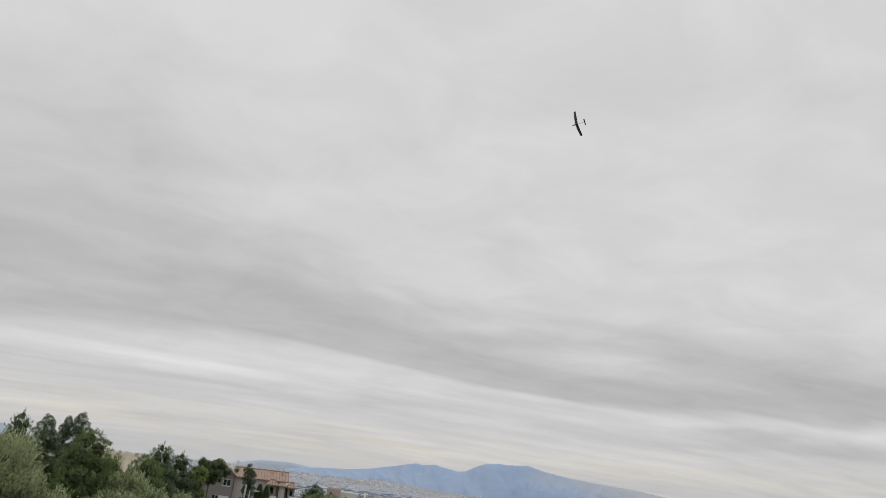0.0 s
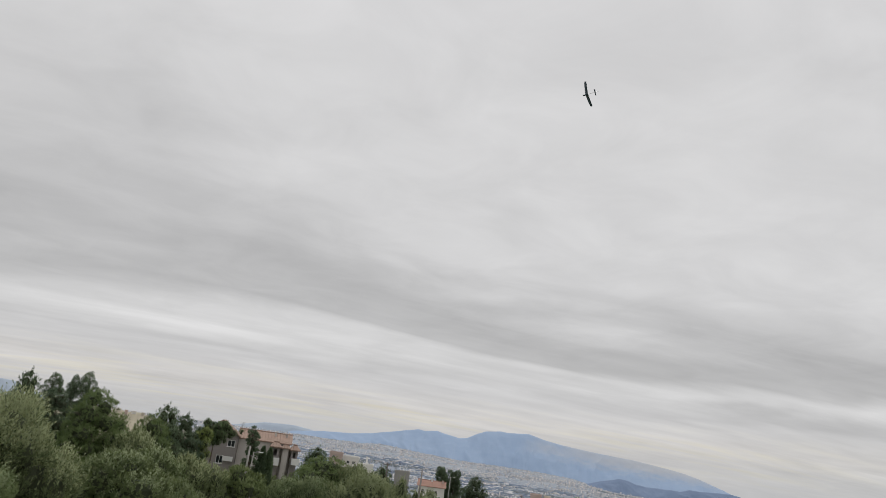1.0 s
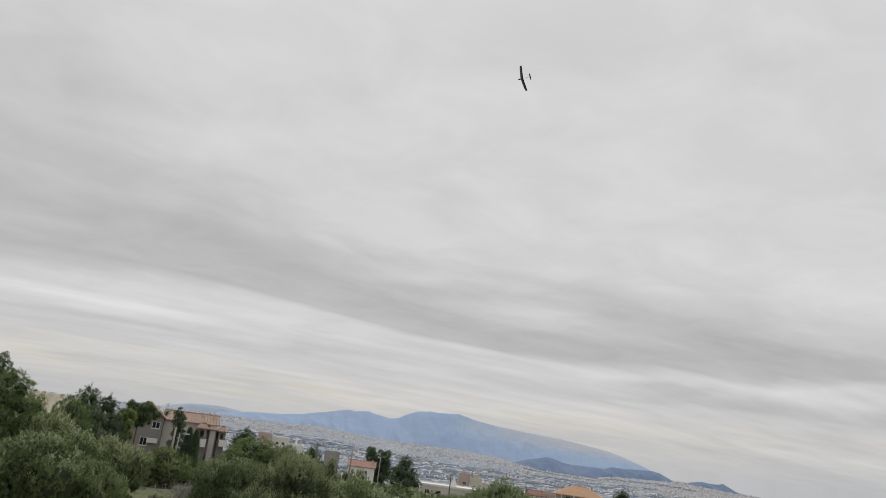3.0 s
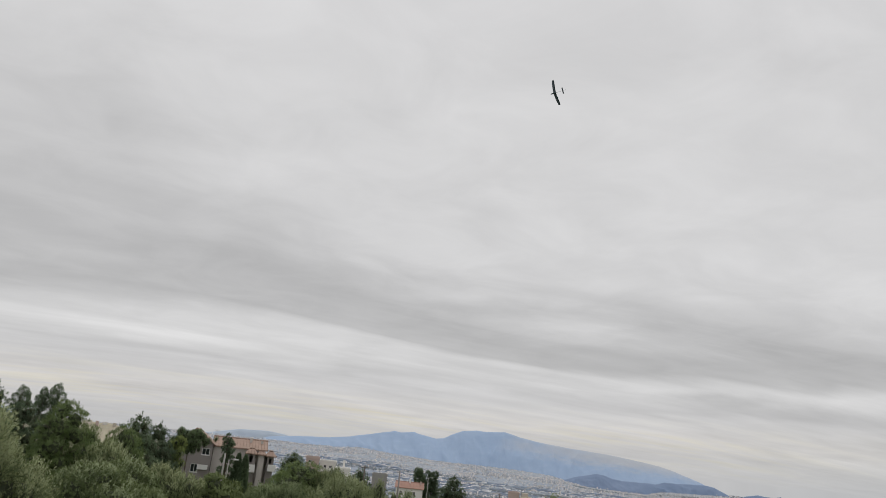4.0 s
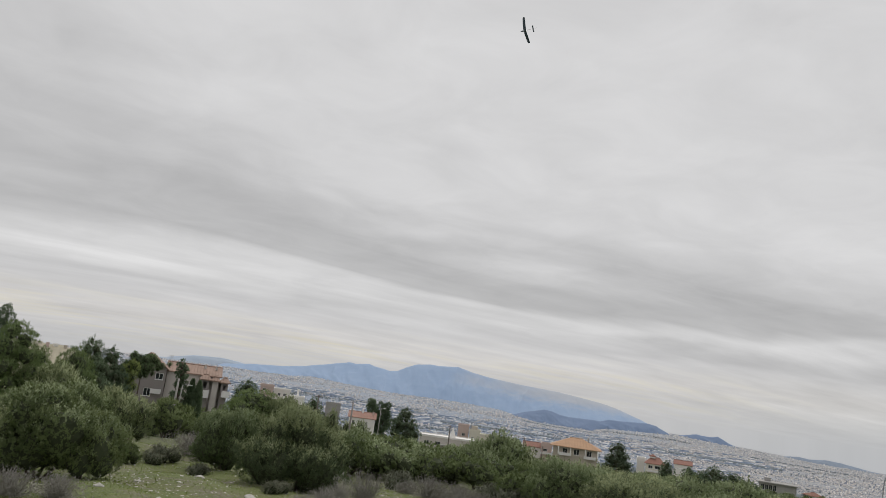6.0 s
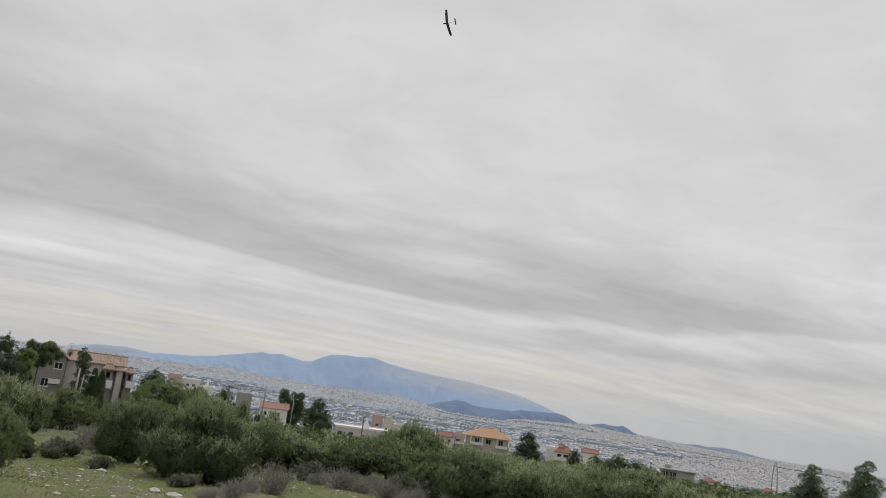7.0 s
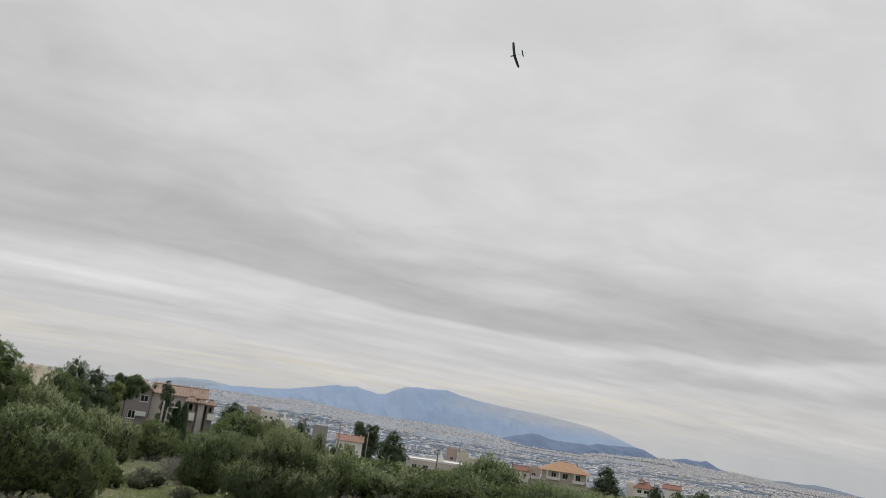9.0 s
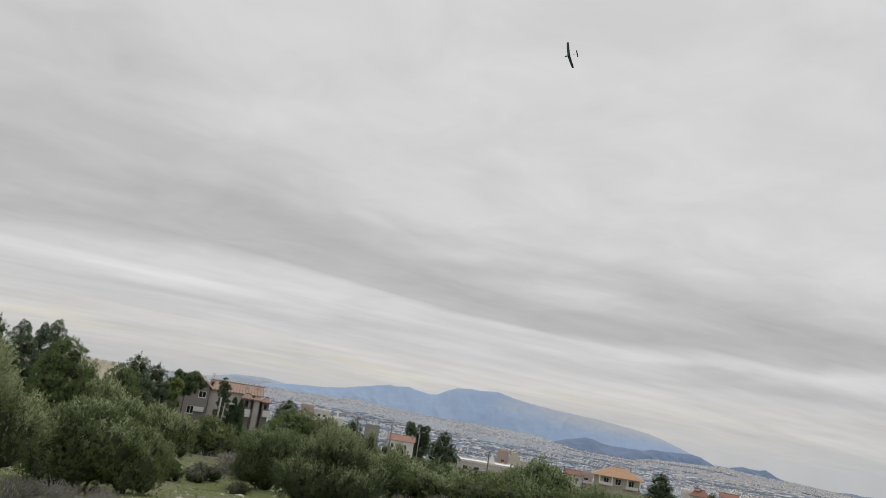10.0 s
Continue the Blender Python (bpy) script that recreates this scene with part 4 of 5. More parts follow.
gum = make_pine("eucalyptus_tree", 16, M_DARKPINE, 4.0, 8.0, 13, 5, 0.75, 7000, (0.34, 0.12), "tall grey-green eucalyptus with gaps in the crown", "tree", 0.35, 0.2, False)
yellow_tree = make_pine("yellowish_tree", 17, M_YELLOW, 3.4, 5.0, 14, 5, 0.6, 9000, (0.2, 0.07), "yellow-green small tree beside the house", "tree", 0.15, 0.4)
small_scrub = make_bush("low_scrub", 7, M_BROOM, 1.6, 0.75, 11, 0.30, 500, (0.065, 0.024), "low grey-brown scrub cushion on the grass", "shrub", 3, reach=0.16)
twiggy_a = make_twiggy("dry_shrub", 21, 1.5, 1.0, 120, M_DRY, "dry grey twiggy shrub with bare branches", "shrub", 700)
bare_tree = make_twiggy("bare_tree", 23, 4.0, 3.6, 26, M_DRY, "small leafless tree with spreading grey branches", "tree", 40)
twiggy_b = make_twiggy("dry_shrub", 22, 1.6, 0.8, 150, M_DRY, "low grey twiggy dry shrub", "shrub", 1300)


def cypress_proto():
    rng = np.random.default_rng(31)
    n, tall = 9000, 6.6
    h = rng.uniform(0.02, 1.0, n)
    a = rng.uniform(0, 2 * math.pi, n)
    r = 0.62 * np.sin(np.pi * np.clip(0.16 + 0.84 * h, 0, 1)) ** 0.7 * rng.uniform(0.7, 1.05, n)
    base = np.stack([r * np.cos(a), r * np.sin(a), h * tall], -1)
    way = unit(np.stack([np.cos(a) * 0.4, np.sin(a) * 0.4, np.full(n, 1.0)], -1) + rng.normal(size=(n, 3)) * 0.25)
    ob = thing("cypress_tree", "slim dark columnar cypress beside the house", "cypress")
    part("crown", leaves_mesh("crown", base, way, rng.uniform(0.2, 0.4, n), rng.uniform(0.05, 0.09, n), rng, M_DARKPINE), M_DARKPINE, ob)
    hs = np.linspace(0.08, 0.9, 16)
    c = np.stack([hs * 0, hs * 0, hs * tall], -1)
    part("inner_crown", core_mesh("inner_crown", c, 0.62 * np.sin(np.pi * (0.16 + 0.84 * hs)) ** 0.7, 0.75), M_CORE_SHADE, ob)
    part("trunk", tubes_mesh("trunk", [tube([(0, 0, -0.3), (0, 0, 3.0), (0, 0, 6.0)], [0.14, 0.1, 0.03], 7)], M_BARK), M_BARK, ob)
    return ob


cypress = cypress_proto()



def skyline(az):
    """Elevation, in degrees, that the tops of the middle shrubs keep below."""
    return float(np.interp(az, (-36, -14, -10, -2, 2.5, 4, 8, 8.7, 10, 12, 14, 18, 24, 27, 30, 33, 36, 48), (-2.6, -3.2, -3.5, -3.4, -3.45, -3.8, -3.8, -3.5, -3.35, -3.3, -3.75, -3.8, -3.6, -3.5, -3.75, -4.0, -3.8, -4.0)))


def shrub(proto, az, dist, wide, e_top, turn=0.0, label="", tall=2.3, full=3.4):
    """A shrub of that width in metres whose top stands at an elevation."""
    p = ground_at(az, dist)
    h = dist * math.tan(radians(e_top)) - p.z
    return plant(proto, az, dist, wide / full, turn, label, squash=(h / tall) / (wide / full))


# near shrubs
shrub(olive_c, -30.6, 15.5, 3.5, -0.6, 20, "grey-green wild olive shrub close beside the meadow", 2.5, 3.5)
shrub(kermes, -31.2, 12.3, 2.0, -4.6, 75, "yellow-green dense oak scrub beside the olive", 2.3, 3.3)
shrub(mastic_a, -18.3, 20.2, 1.9, -4.3, 150, "", 2.2, 3.3)
shrub(mastic_a, -21.0, 20.8, 3.3, -2.95, 60, "large dark green mastic shrub with a shadowed base", 2.2, 3.3)
for a, d, w, e in ((0.6, 35.0, 2.3, -4.5), (1.9, 36.0, 2.5, -4.3), (3.3, 34.5, 2.2, -4.6), (4.7, 36.0, 2.6, -4.4), (6.1, 35.0, 2.3, -4.5), (7.5, 36.5, 2.5, -4.3), (9.0, 35.0, 2.4, -4.5)):
    shrub((kermes_mid, mastic_mid, olive_mid)[int(d * 2) % 3], a, d, w, e, a * 61, "", 2.35, 3.6)
shrub(olive_n, -16.6, 36.0, 2.9, -2.95, 10, "", 2.3, 3.4)
shrub(mastic_n, -13.4, 60.0, 4.0, -3.1, 130, "", 2.2, 3.2)
shrub(kermes, -9.2, 27.5, 2.3, -3.35, 200, "", 2.3, 3.3)
shrub(olive_a, -3.9, 24.0, 3.6, -2.72, 90, "large round olive shrub with grey-green new shoots paled as if lit", 2.3, 3.5)
shrub(mastic_n, -0.2, 34.0, 2.2, -4.2, 150, "", 2.2, 3.2)
shrub(kermes, 16.2, 23.0, 2.9, -3.85, 40, "", 2.3, 3.3)
shrub(olive_b, 20.3, 21.5, 2.7, -4.2, 40, "", 2.4, 3.3)
shrub(mastic_n, 13.2, 27.0, 2.2, -4.4, 15, "", 2.2, 3.2)
shrub(kermes_n, 10.6, 44.0, 3.4, -2.9, 250, "", 2.2, 3.2)
shrub(kermes_n, 24.3, 29.0, 3.0, -4.0, 15, "", 2.3, 3.3)
shrub(kermes_n, 27.6, 30.0, 3.2, -3.75, 300, "", 2.3, 3.3)
shrub(olive_n, 30.8, 27.0, 2.8, -4.3, 300, "", 2.3, 3.4)
shrub(kermes_n, 33.6, 33.0, 3.2, -4.75, 33, "", 2.3, 3.3)
shrub(mastic_n, 37.0, 38.0, 3.2, -3.9, 80, "", 2.2, 3.2)
shrub(olive_n, 40.5, 34.0, 3.2, -4.1, 80, "", 2.3, 3.4)
shrub(mastic_n, 44.5, 34.0, 3.2, -3.9, 10, "", 2.2, 3.2)
rng = np.random.default_rng(77)
for lo, hi, d0, d1, step in ((0.5, 47.0, 38, 50, 1.5), (-1.0, 47.0, 50, 64, 1.7), (-34.0, 48.0, 62, 95, 2.2), (-12.0, 48.0, 100, 180, 1.6)):
    for a in np.arange(lo, hi, step):
        a = a + rng.normal() * 0.4
        d = rng.uniform(d0, d1)
        e = skyline(a) - rng.uniform(0.0, 1.0)
        if d * math.tan(radians(e)) - ground_at(a, d).z > 0.5:
            shrub(rng.choice([olive_mid, mastic_mid, kermes_mid] if d < 95 else [olive_far, mastic_far, mastic_far]), a, d, rng.uniform(2.2, 3.4) * (1.0 + d / 180.0), e, rng.uniform(0, 360), "", 2.35, 3.6)
shrub(olive_mid, 0.2, 118.0, 5.2, -3.12, 40, "", 2.35, 3.6)
shrub(olive_mid, -1.0, 112.0, 3.4, -3.2, 90, "", 2.35, 3.6)
# pines and other trees
def tree(proto, az, dist, wide, e_top, turn, tall, full, label=""):
    return shrub(proto, az, dist, wide, e_top, turn, label, tall, full)


tree(pine_a, -23.9, 58.0, 4.9, 0.85, 0, 7.0, 5.4)
tree(pine_ragged, -28.3, 80.0, 4.2, 1.5, 40, 7.0, 5.0)
tree(pine_ragged, -31.6, 84.0, 4.0, 0.1, 160, 7.0, 5.0)
tree(pine_thin, -26.9, 88.0, 3.4, 1.5, 10, 8.5, 3.6)
tree(pine_thin, -25.7, 92.0, 3.2, 1.55, 90, 8.5, 3.6)
tree(pine_thin, -24.6, 92.0, 3.4, 1.9, 200, 8.5, 3.6)
tree(pine_ragged, -26.4, 84.0, 5.4, 0.6, 0, 7.0, 5.0)
tree(pine_dome, -22.3, 80.0, 3.6, -0.55, 130, 5.6, 7.0)
tree(pine_dome, -20.0, 68.0, 4.4, -0.3, 20, 5.6, 7.0)
tree(pine_ragged, -19.3, 76.0, 4.4, 0.5, 140, 7.0, 5.0)
tree(pine_ragged, -17.9, 82.0, 4.4, 0.05, 40, 7.0, 5.0)
tree(umbrella, -15.75, 93.0, 4.6, -0.1, 200, 7.0, 6.0)
tree(yellow_tree, -16.8, 84.0, 3.0, -0.75, 0, 5.0, 3.4)
tree(pine_dome, -7.5, 75.0, 7.0, -1.6, 70, 5.6, 7.0)
shrub(olive_n, -5.7, 74.0, 3.6, -2.1, 120)
tree(pine_ragged, -8.4, 78.0, 4.0, -1.0, 70, 7.0, 5.0)
shrub(olive_n, -21.4, 58.0, 4.6, -1.75, 200)
tree(pine_ragged, 3.4, 110.0, 4.6, -1.56, 0, 7.0, 5.0, "dark green pine with a dense rounded crown")
tree(gum, 0.9, 250.0, 5.6, -1.3, 0, 8.0, 4.0)
tree(gum, 1.8, 250.0, 5.8, -1.4, 120, 8.0, 4.0)
tree(pine_dark, -3.5, 140.0, 5.2, -1.75, 30, 7.0, 5.6)
tree(olive_mid, -1.9, 120.0, 3.6, -2.6, 30, 2.35, 3.6, "large grey-green olive tree behind shrubs")
tree(pine_ragged, 19.1, 118.0, 4.4, -1.95, 66, 7.0, 5.0, "dark green pine with a dense rounded crown")
tree(pine_slope, 38.2, 70.0, 3.3, -1.45, 10, 7.0, 5.0)
tree(pine_slope, 41.1, 70.0, 4.2, -0.75, 300, 7.0, 5.0)
tree(pine_ragged, 38.1, 71.5, 3.2, -2.35, 20, 7.0, 5.0)
tree(pine_ragged, 41.2, 71.5, 4.0, -1.9, 220, 7.0, 5.0)
for a, d, w, e in ((25.7, 95, 4.2, -2.7), (26.9, 98, 4.6, -2.95), (27.9, 92, 4.4, -3.3), (24.1, 110, 3.4, -2.95), (24.9, 104, 4.4, -3.1), (33.0, 150, 4.4, -3.6), (34.2, 150, 4.4, -3.65), (32.2, 170, 5.0, -3.75), (35.4, 140, 4.0, -3.8), (31.0, 140, 5.0, -3.85), (36.7, 120, 4.2, -3.4), (22.6, 125, 3.0, -2.75)):
    tree(pine_dark, a, d, w, e, a * 40, 7.0, 5.6)
for a in np.arange(-35.0, -12.0, 1.6):
    plant(rng.choice([pine_dark, mastic_far, olive_far]), a + rng.normal() * 0.5, rng.uniform(120, 180), rng.uniform(0.8, 1.05), rng.uniform(0, 360))
for a, d, w, e in ((31.6, 250, 5.0, -3.68), (32.5, 255, 4.4, -3.6), (33.2, 240, 5.0, -3.72), (34.3, 235, 5.0, -3.7), (35.0, 230, 4.4, -3.66), (35.8, 225, 4.0, -3.7), (30.4, 200, 5.0, -3.72), (29.2, 210, 4.4, -3.7)):
    shrub(rng.choice([olive_far, mastic_far]), a, d, w, e, a * 77, "", 2.35, 3.6)
tree(cypress, -12.25, 104.0, 1.25, -1.55, 0, 6.6, 1.25)
tree(cypress, -11.75, 104.5, 1.25, -1.6, 90, 6.6, 1.25)
tree(spindly, -12.95, 103.0, 2.4, -0.22, 0, 8.6, 2.2)
plant(bare_tree, 5.9, 150.0, 1.0, 0)
plant(bare_tree, -15.9, 88.0, 0.9, 70)
plant(bare_tree, -14.6, 96.0, 0.8, 140)
# dry shrubs and scrub on the meadow
for proto, a, d, s in ((twiggy_a, 1.2, 20.5, 1.0), (twiggy_b, -3.4, 18.4, 0.5), (twiggy_b, -1.7, 18.6, 0.6), (twiggy_b, 4.2, 26.0, 0.7), (twiggy_b, 5.9, 25.0, 1.05), (twiggy_b, 8.2, 27.5, 0.75),
                       (small_scrub, -13.1, 29.0, 0.8), (small_scrub, -13.8, 28.4, 0.6), (mastic_n, -15.6, 27.0, 0.3), (twiggy_b, -24.6, 15.2, 0.85), (twiggy_b, -22.2, 15.4, 0.75), (twiggy_b, -19.4, 15.8, 0.7), (twiggy_a, -26.6, 14.6, 0.6), (small_scrub, 12.6, 26.0, 1.0), (small_scrub, -10.9, 25.5, 0.55), (twiggy_b, -10.6, 33.0, 1.3), (twiggy_b, -11.4, 35.0, 1.5),
                       (twiggy_b, 7.2, 26.5, 0.9), (twiggy_b, 9.3, 25.8, 0.9), (twiggy_b, 11.2, 24.8, 0.8), (twiggy_b, 14.2, 22.5, 0.8), (twiggy_a, -0.6, 19.4, 0.55), (small_scrub, 3.2, 29.0, 0.9), (small_scrub, 10.2, 29.0, 1.0), (small_scrub, -5.2, 21.0, 0.5)):
    plant(proto, a, d, s, a * 50)
drop_protos(umbrella, pine_ragged, bare_tree, kermes, kermes_n, kermes_mid, olive_n, mastic_n, pine_dome, pine_slope, olive_c, olive_a, olive_b, mastic_a, olive_far, mastic_far, pine_a, pine_dark, pine_thin, spindly, gum, yellow_tree, cypress, small_scrub, twiggy_a, twiggy_b, olive_mid, mastic_mid)


# ---------------------------------------------------------------- buildings
def face(az, dist, turn=0.0, z=None):
    """A frame on the ground at a bearing, x to the right, y away from the eye."""
    p = ground_at(az, dist)
    return pose(p.x, p.y, p.z if z is None else z, 0, 0, -az + turn)


def wall_with(bm, x0, x1, z0, z1, y, thick, holes):
    """An upright wall in x and z with openings cut right through it."""
    xs = sorted({x0, x1, *[h[0] for h in holes], *[h[2] for h in holes]})
    zs = sorted({z0, z1, *[h[1] for h in holes], *[h[3] for h in holes]})
    nx, nz = len(xs) - 1, len(zs) - 1

    def solid(i, k):
        if not (0 <= i < nx and 0 <= k < nz):
            return False
        mx, mz = (xs[i] + xs[i + 1]) / 2, (zs[k] + zs[k + 1]) / 2
        return not any(h[0] < mx < h[2] and h[1] < mz < h[3] for h in holes)

    v = {}

    def at(i, k, s):
        if (i, k, s) not in v:
            v[i, k, s] = bm.verts.new((xs[i], y + s * thick, zs[k]))
        return v[i, k, s]

    for i in range(nx):
        for k in range(nz):
            if not solid(i, k):
                continue
            bm.faces.new((at(i, k, 0), at(i + 1, k, 0), at(i + 1, k + 1, 0), at(i, k + 1, 0)))
            bm.faces.new((at(i, k + 1, 1), at(i + 1, k + 1, 1), at(i + 1, k, 1), at(i, k, 1)))
            for di, dk, a, b in ((-1, 0, (i, k + 1), (i, k)), (1, 0, (i + 1, k), (i + 1, k + 1)), (0, -1, (i, k), (i + 1, k)), (0, 1, (i + 1, k + 1), (i, k + 1))):
                if not solid(i + di, k + dk):
                    bm.faces.new((at(*b, 0), at(*a, 0), at(*a, 1), at(*b, 1)))


def window(parent, x0, z0, x1, z1, y, bars=1, frame_mat=None):
    """A framed window set into an opening: frame with bars, pane, sill."""
    q = 0.07
    bm = bmesh.new()
    for a, b, c, d in ((x0, z0, x1, z0 + q), (x0, z1 - q, x1, z1), (x0, z0 + q, x0 + q, z1 - q), (x1 - q, z0 + q, x1, z1 - q)):
        add_box(bm, a, y + 0.08, b, c, y + 0.16, d)
    for k in range(bars):
        m = x0 + (x1 - x0) * (k + 1) / (bars + 1)
        add_box(bm, m - 0.03, y + 0.085, z0 + q, m + 0.03, y + 0.155, z1 - q)
    ob = part("window", bm, frame_mat or M_FRAME, parent, "white-framed window")
    part("pane", box(x0 + q, y + 0.11, z0 + q, x1 - q, y + 0.13, z1 - q), M_GLASS, ob, "dark reflecting window glass")
    part("sill", box(x0 - 0.06, y - 0.06, z0 - 0.06, x1 + 0.06, y + 0.08, z0 - 0.004, 0.01), frame_mat or M_FRAME, ob)
    return ob


def walls(parent, x0, x1, y0, y1, z0, z1, mat, holes=(), thick=0.25, label=""):
    """Four walls; the front one has the openings."""
    bm = bmesh.new()
    wall_with(bm, x0, x1, z0, z1, y0, thick, holes)
    ob = part("front_wall", bm, mat, parent, label)
    for a in (x0, x1 - thick):
        part("side_wall", box(a, y0 + thick, z0, a + thick, y1, z1), mat, parent, label)
    part("back_wall", box(x0 + thick, y1 - thick, z0, x1 - thick, y1, z1), mat, parent, label)
    # dark panel behind the openings, its colour standing for the unlit room
    if holes:
        part("interior", box(x0 + thick + 0.01, y0 + 1.6, z0, x1 - thick - 0.01, y0 + 1.65, z1 - 0.05), M_DARK, parent, "dark panel standing for the unlit room")
    return ob


def pitched(parent, x0, x1, y0, y1, z, rise, mat, over=0.4, hip=0.0, label="", ribs=0.42):
    """A tiled roof with its ridge along x; hip shortens the ridge at both ends. Raised tile rows run down the slopes."""
    bm = bmesh.new()
    a0, a1, b0, b1 = x0 - over, x1 + over, y0 - over, y1 + over
    ym = (b0 + b1) / 2
    eave = [bm.verts.new(v) for v in ((a0, b0, z), (a1, b0, z), (a1, b1, z), (a0, b1, z))]
    low = [bm.verts.new((v.co.x, v.co.y, z - 0.14)) for v in eave]
    r0, r1 = bm.verts.new((a0 + hip, ym, z + rise)), bm.verts.new((a1 - hip, ym, z + rise))
    for f in ((eave[0], eave[1], r1, r0), (eave[2], eave[3], r0, r1), (eave[1], eave[2], r1), (eave[3], eave[0], r0), low[::-1]):
        bm.faces.new(f)
    for k in range(4):
        bm.faces.new((low[k], low[(k + 1) % 4], eave[(k + 1) % 4], eave[k]))
    roof = part("roof", bm, mat, parent, label)
    # raised rows of tiles on the slope that is seen, and the ridge
    bm = bmesh.new()
    n = max(2, int((a1 - a0) / ribs))
    for k in range(n + 1):
        x = a0 + 0.05 + (a1 - a0 - 0.1) * k / n
        top = 1.0 if hip <= 0 else min(1.0, (x - a0) / hip, (a1 - x) / hip)
        if top < 0.08:
            continue
        p, q = Vector((x, b0 - 0.02, z + 0.03)), Vector((x, b0 + (ym - b0) * top, z + rise * top + 0.03))
        v, f = tube([p, q], [0.05, 0.05], 5)
        vs = [bm.verts.new(c) for c in v]
        for g in f:
            bm.faces.new([vs[i] for i in g])
    tagged(part("tiling", bm, mat, roof), kind="stuff")
    v, f = tube([r_co for r_co in ((a0 + hip, ym, z + rise + 0.02), (a1 - hip, ym, z + rise + 0.02))], [0.13, 0.13], 6)
    part("ridge_cap", mesh_of("ridge_cap", v, f, mat), mat, roof)
    return roof


def balcony(parent, x0, x1, y0, depth, z, height, mat, label="white solid balcony parapet"):
    """A slab that stands out from the wall with a solid parapet round it."""
    bm = bmesh.new()
    add_box(bm, x0, y0 - depth, z - 0.18, x1, y0, z)
    add_box(bm, x0, y0 - depth, z, x1, y0 - depth + 0.12, z + height)
    add_box(bm, x0, y0 - depth + 0.12, z, x0 + 0.12, y0, z + height)
    add_box(bm, x1 - 0.12, y0 - depth + 0.12, z, x1, y0, z + height)
    return part("balcony", bm, mat, parent, label)


def chimney(parent, x, y, z0, z1, mat=None, w=0.5):
    bm = bmesh.new()
    add_box(bm, x - w / 2, y - w / 2, z0, x + w / 2, y + w / 2, z1)
    add_box(bm, x - w / 2 - 0.06, y - w / 2 - 0.06, z1, x + w / 2 + 0.06, y + w / 2 + 0.06, z1 + 0.1)
    return part("chimney", bm, mat or M_WHITE, parent)


def aerial(parent, x, y, z, h=1.6):
    v, f = tube([(x, y, z), (x, y, z + h)], [0.025, 0.02], 5)
    ob = part("aerial", mesh_of("aerial", v, f, M_STEEL), M_STEEL, parent, "thin metal roof aerial")
    bm = bmesh.new()
    for k in range(4):
        add_box(bm, x - 0.35 + 0.05 * k, y - 0.012, z + h - 0.08 - 0.15 * k, x + 0.35 - 0.05 * k, y + 0.012, z + h - 0.055 - 0.15 * k)
    part("crossbar", bm, M_STEEL, ob)


def taupe_house():
    """Two storeys behind the trees: pale flank, gabled wing in a colour darkened for shade, three bays with balconies.
    """
    D = 112.0
    g = ground_at(-12.4, D).z
    h = thing("taupe_house", "two-storey taupe stucco house with terracotta tiled roof", "house", at=face(-12.4, D))
    X = lambda a: D * math.tan(radians(a + 12.4))
    Z = lambda e: D * math.tan(radians(e)) - g
    x0, x1 = X(-14.08), X(-10.45)
    walls(h, x0, x1, 0, 8.0, -0.5, Z(-1.1), M_STUCCO2, [(X(-11.72), Z(-3.0), X(-11.15), Z(-1.5))], label="pale taupe stucco wall")
    pitched(h, x0, x1, 0, 8.0, Z(-1.1), 1.2, M_TILE, over=0.3, label="terracotta tiled pitched roof")
    # gabled wing that stands forward on the left
    a0, a1 = X(-16.6), X(-14.1) - 0.02
    holes = [(X(-14.8), Z(-1.8), X(-14.27), Z(-1.34)), (X(-16.12), Z(-1.8), X(-15.6), Z(-1.36)), (X(-15.4), Z(-3.0), X(-14.9), Z(-2.44))]
    walls(h, a0, a1, -1.2, 6.0, -0.5, Z(-0.92), M_STUCCO_DIM, holes, label="taupe stucco wall darkened for its turn from the light")
    for q in holes:
        window(h, q[0], q[1], q[2], q[3], -1.2)
    am, zt, ze = (a0 + a1) / 2, Z(0.0), Z(-0.92)
    for y in (-1.19, 5.78):
        bm = bmesh.new()
        v = [bm.verts.new(c) for c in ((a0, y, ze), (a1, y, ze), (am, y, zt - 0.15), (a0, y + 0.2, ze), (a1, y + 0.2, ze), (am, y + 0.2, zt - 0.15))]
        for f in ((0, 1, 2), (5, 4, 3), (0, 3, 4, 1), (1, 4, 5, 2), (2, 5, 3, 0)):
            bm.faces.new([v[i] for i in f])
        part("gable", bm, M_STUCCO_DIM, h)
    bm = bmesh.new()
    for s in (-1, 1):
        e = a0 - 0.4 if s < 0 else a1 + 0.25
        drop = (e - am) * s * (zt - ze) / (a1 - am)
        v = [bm.verts.new(c) for c in ((am, -1.7, zt), (e, -1.7, zt - drop), (e, 6.4, zt - drop), (am, 6.4, zt), (am, -1.7, zt - 0.18), (e, -1.7, zt - drop - 0.18), (e, 6.4, zt - drop - 0.18), (am, 6.4, zt - 0.18))]
        for f in ((0, 1, 2, 3), (7, 6, 5, 4), (0, 4, 5, 1), (1, 5, 6, 2), (2, 6, 7, 3)):
            bm.faces.new([v[i] for i in f])
    part("wing_roof", bm, M_TILE, h, "terracotta gable roof of the wing")
    balcony(h, X(-14.95), X(-14.25), -1.2, 0.5, Z(-2.68), 0.45, M_RAIL)
    wall_top = Z(-1.42)
    bm = bmesh.new()
    add_box(bm, x1 + 0.004, 0.9, -0.5, X(-9.82), 7.0, wall_top)
    part("end_wall", bm, M_STUCCO2, h)
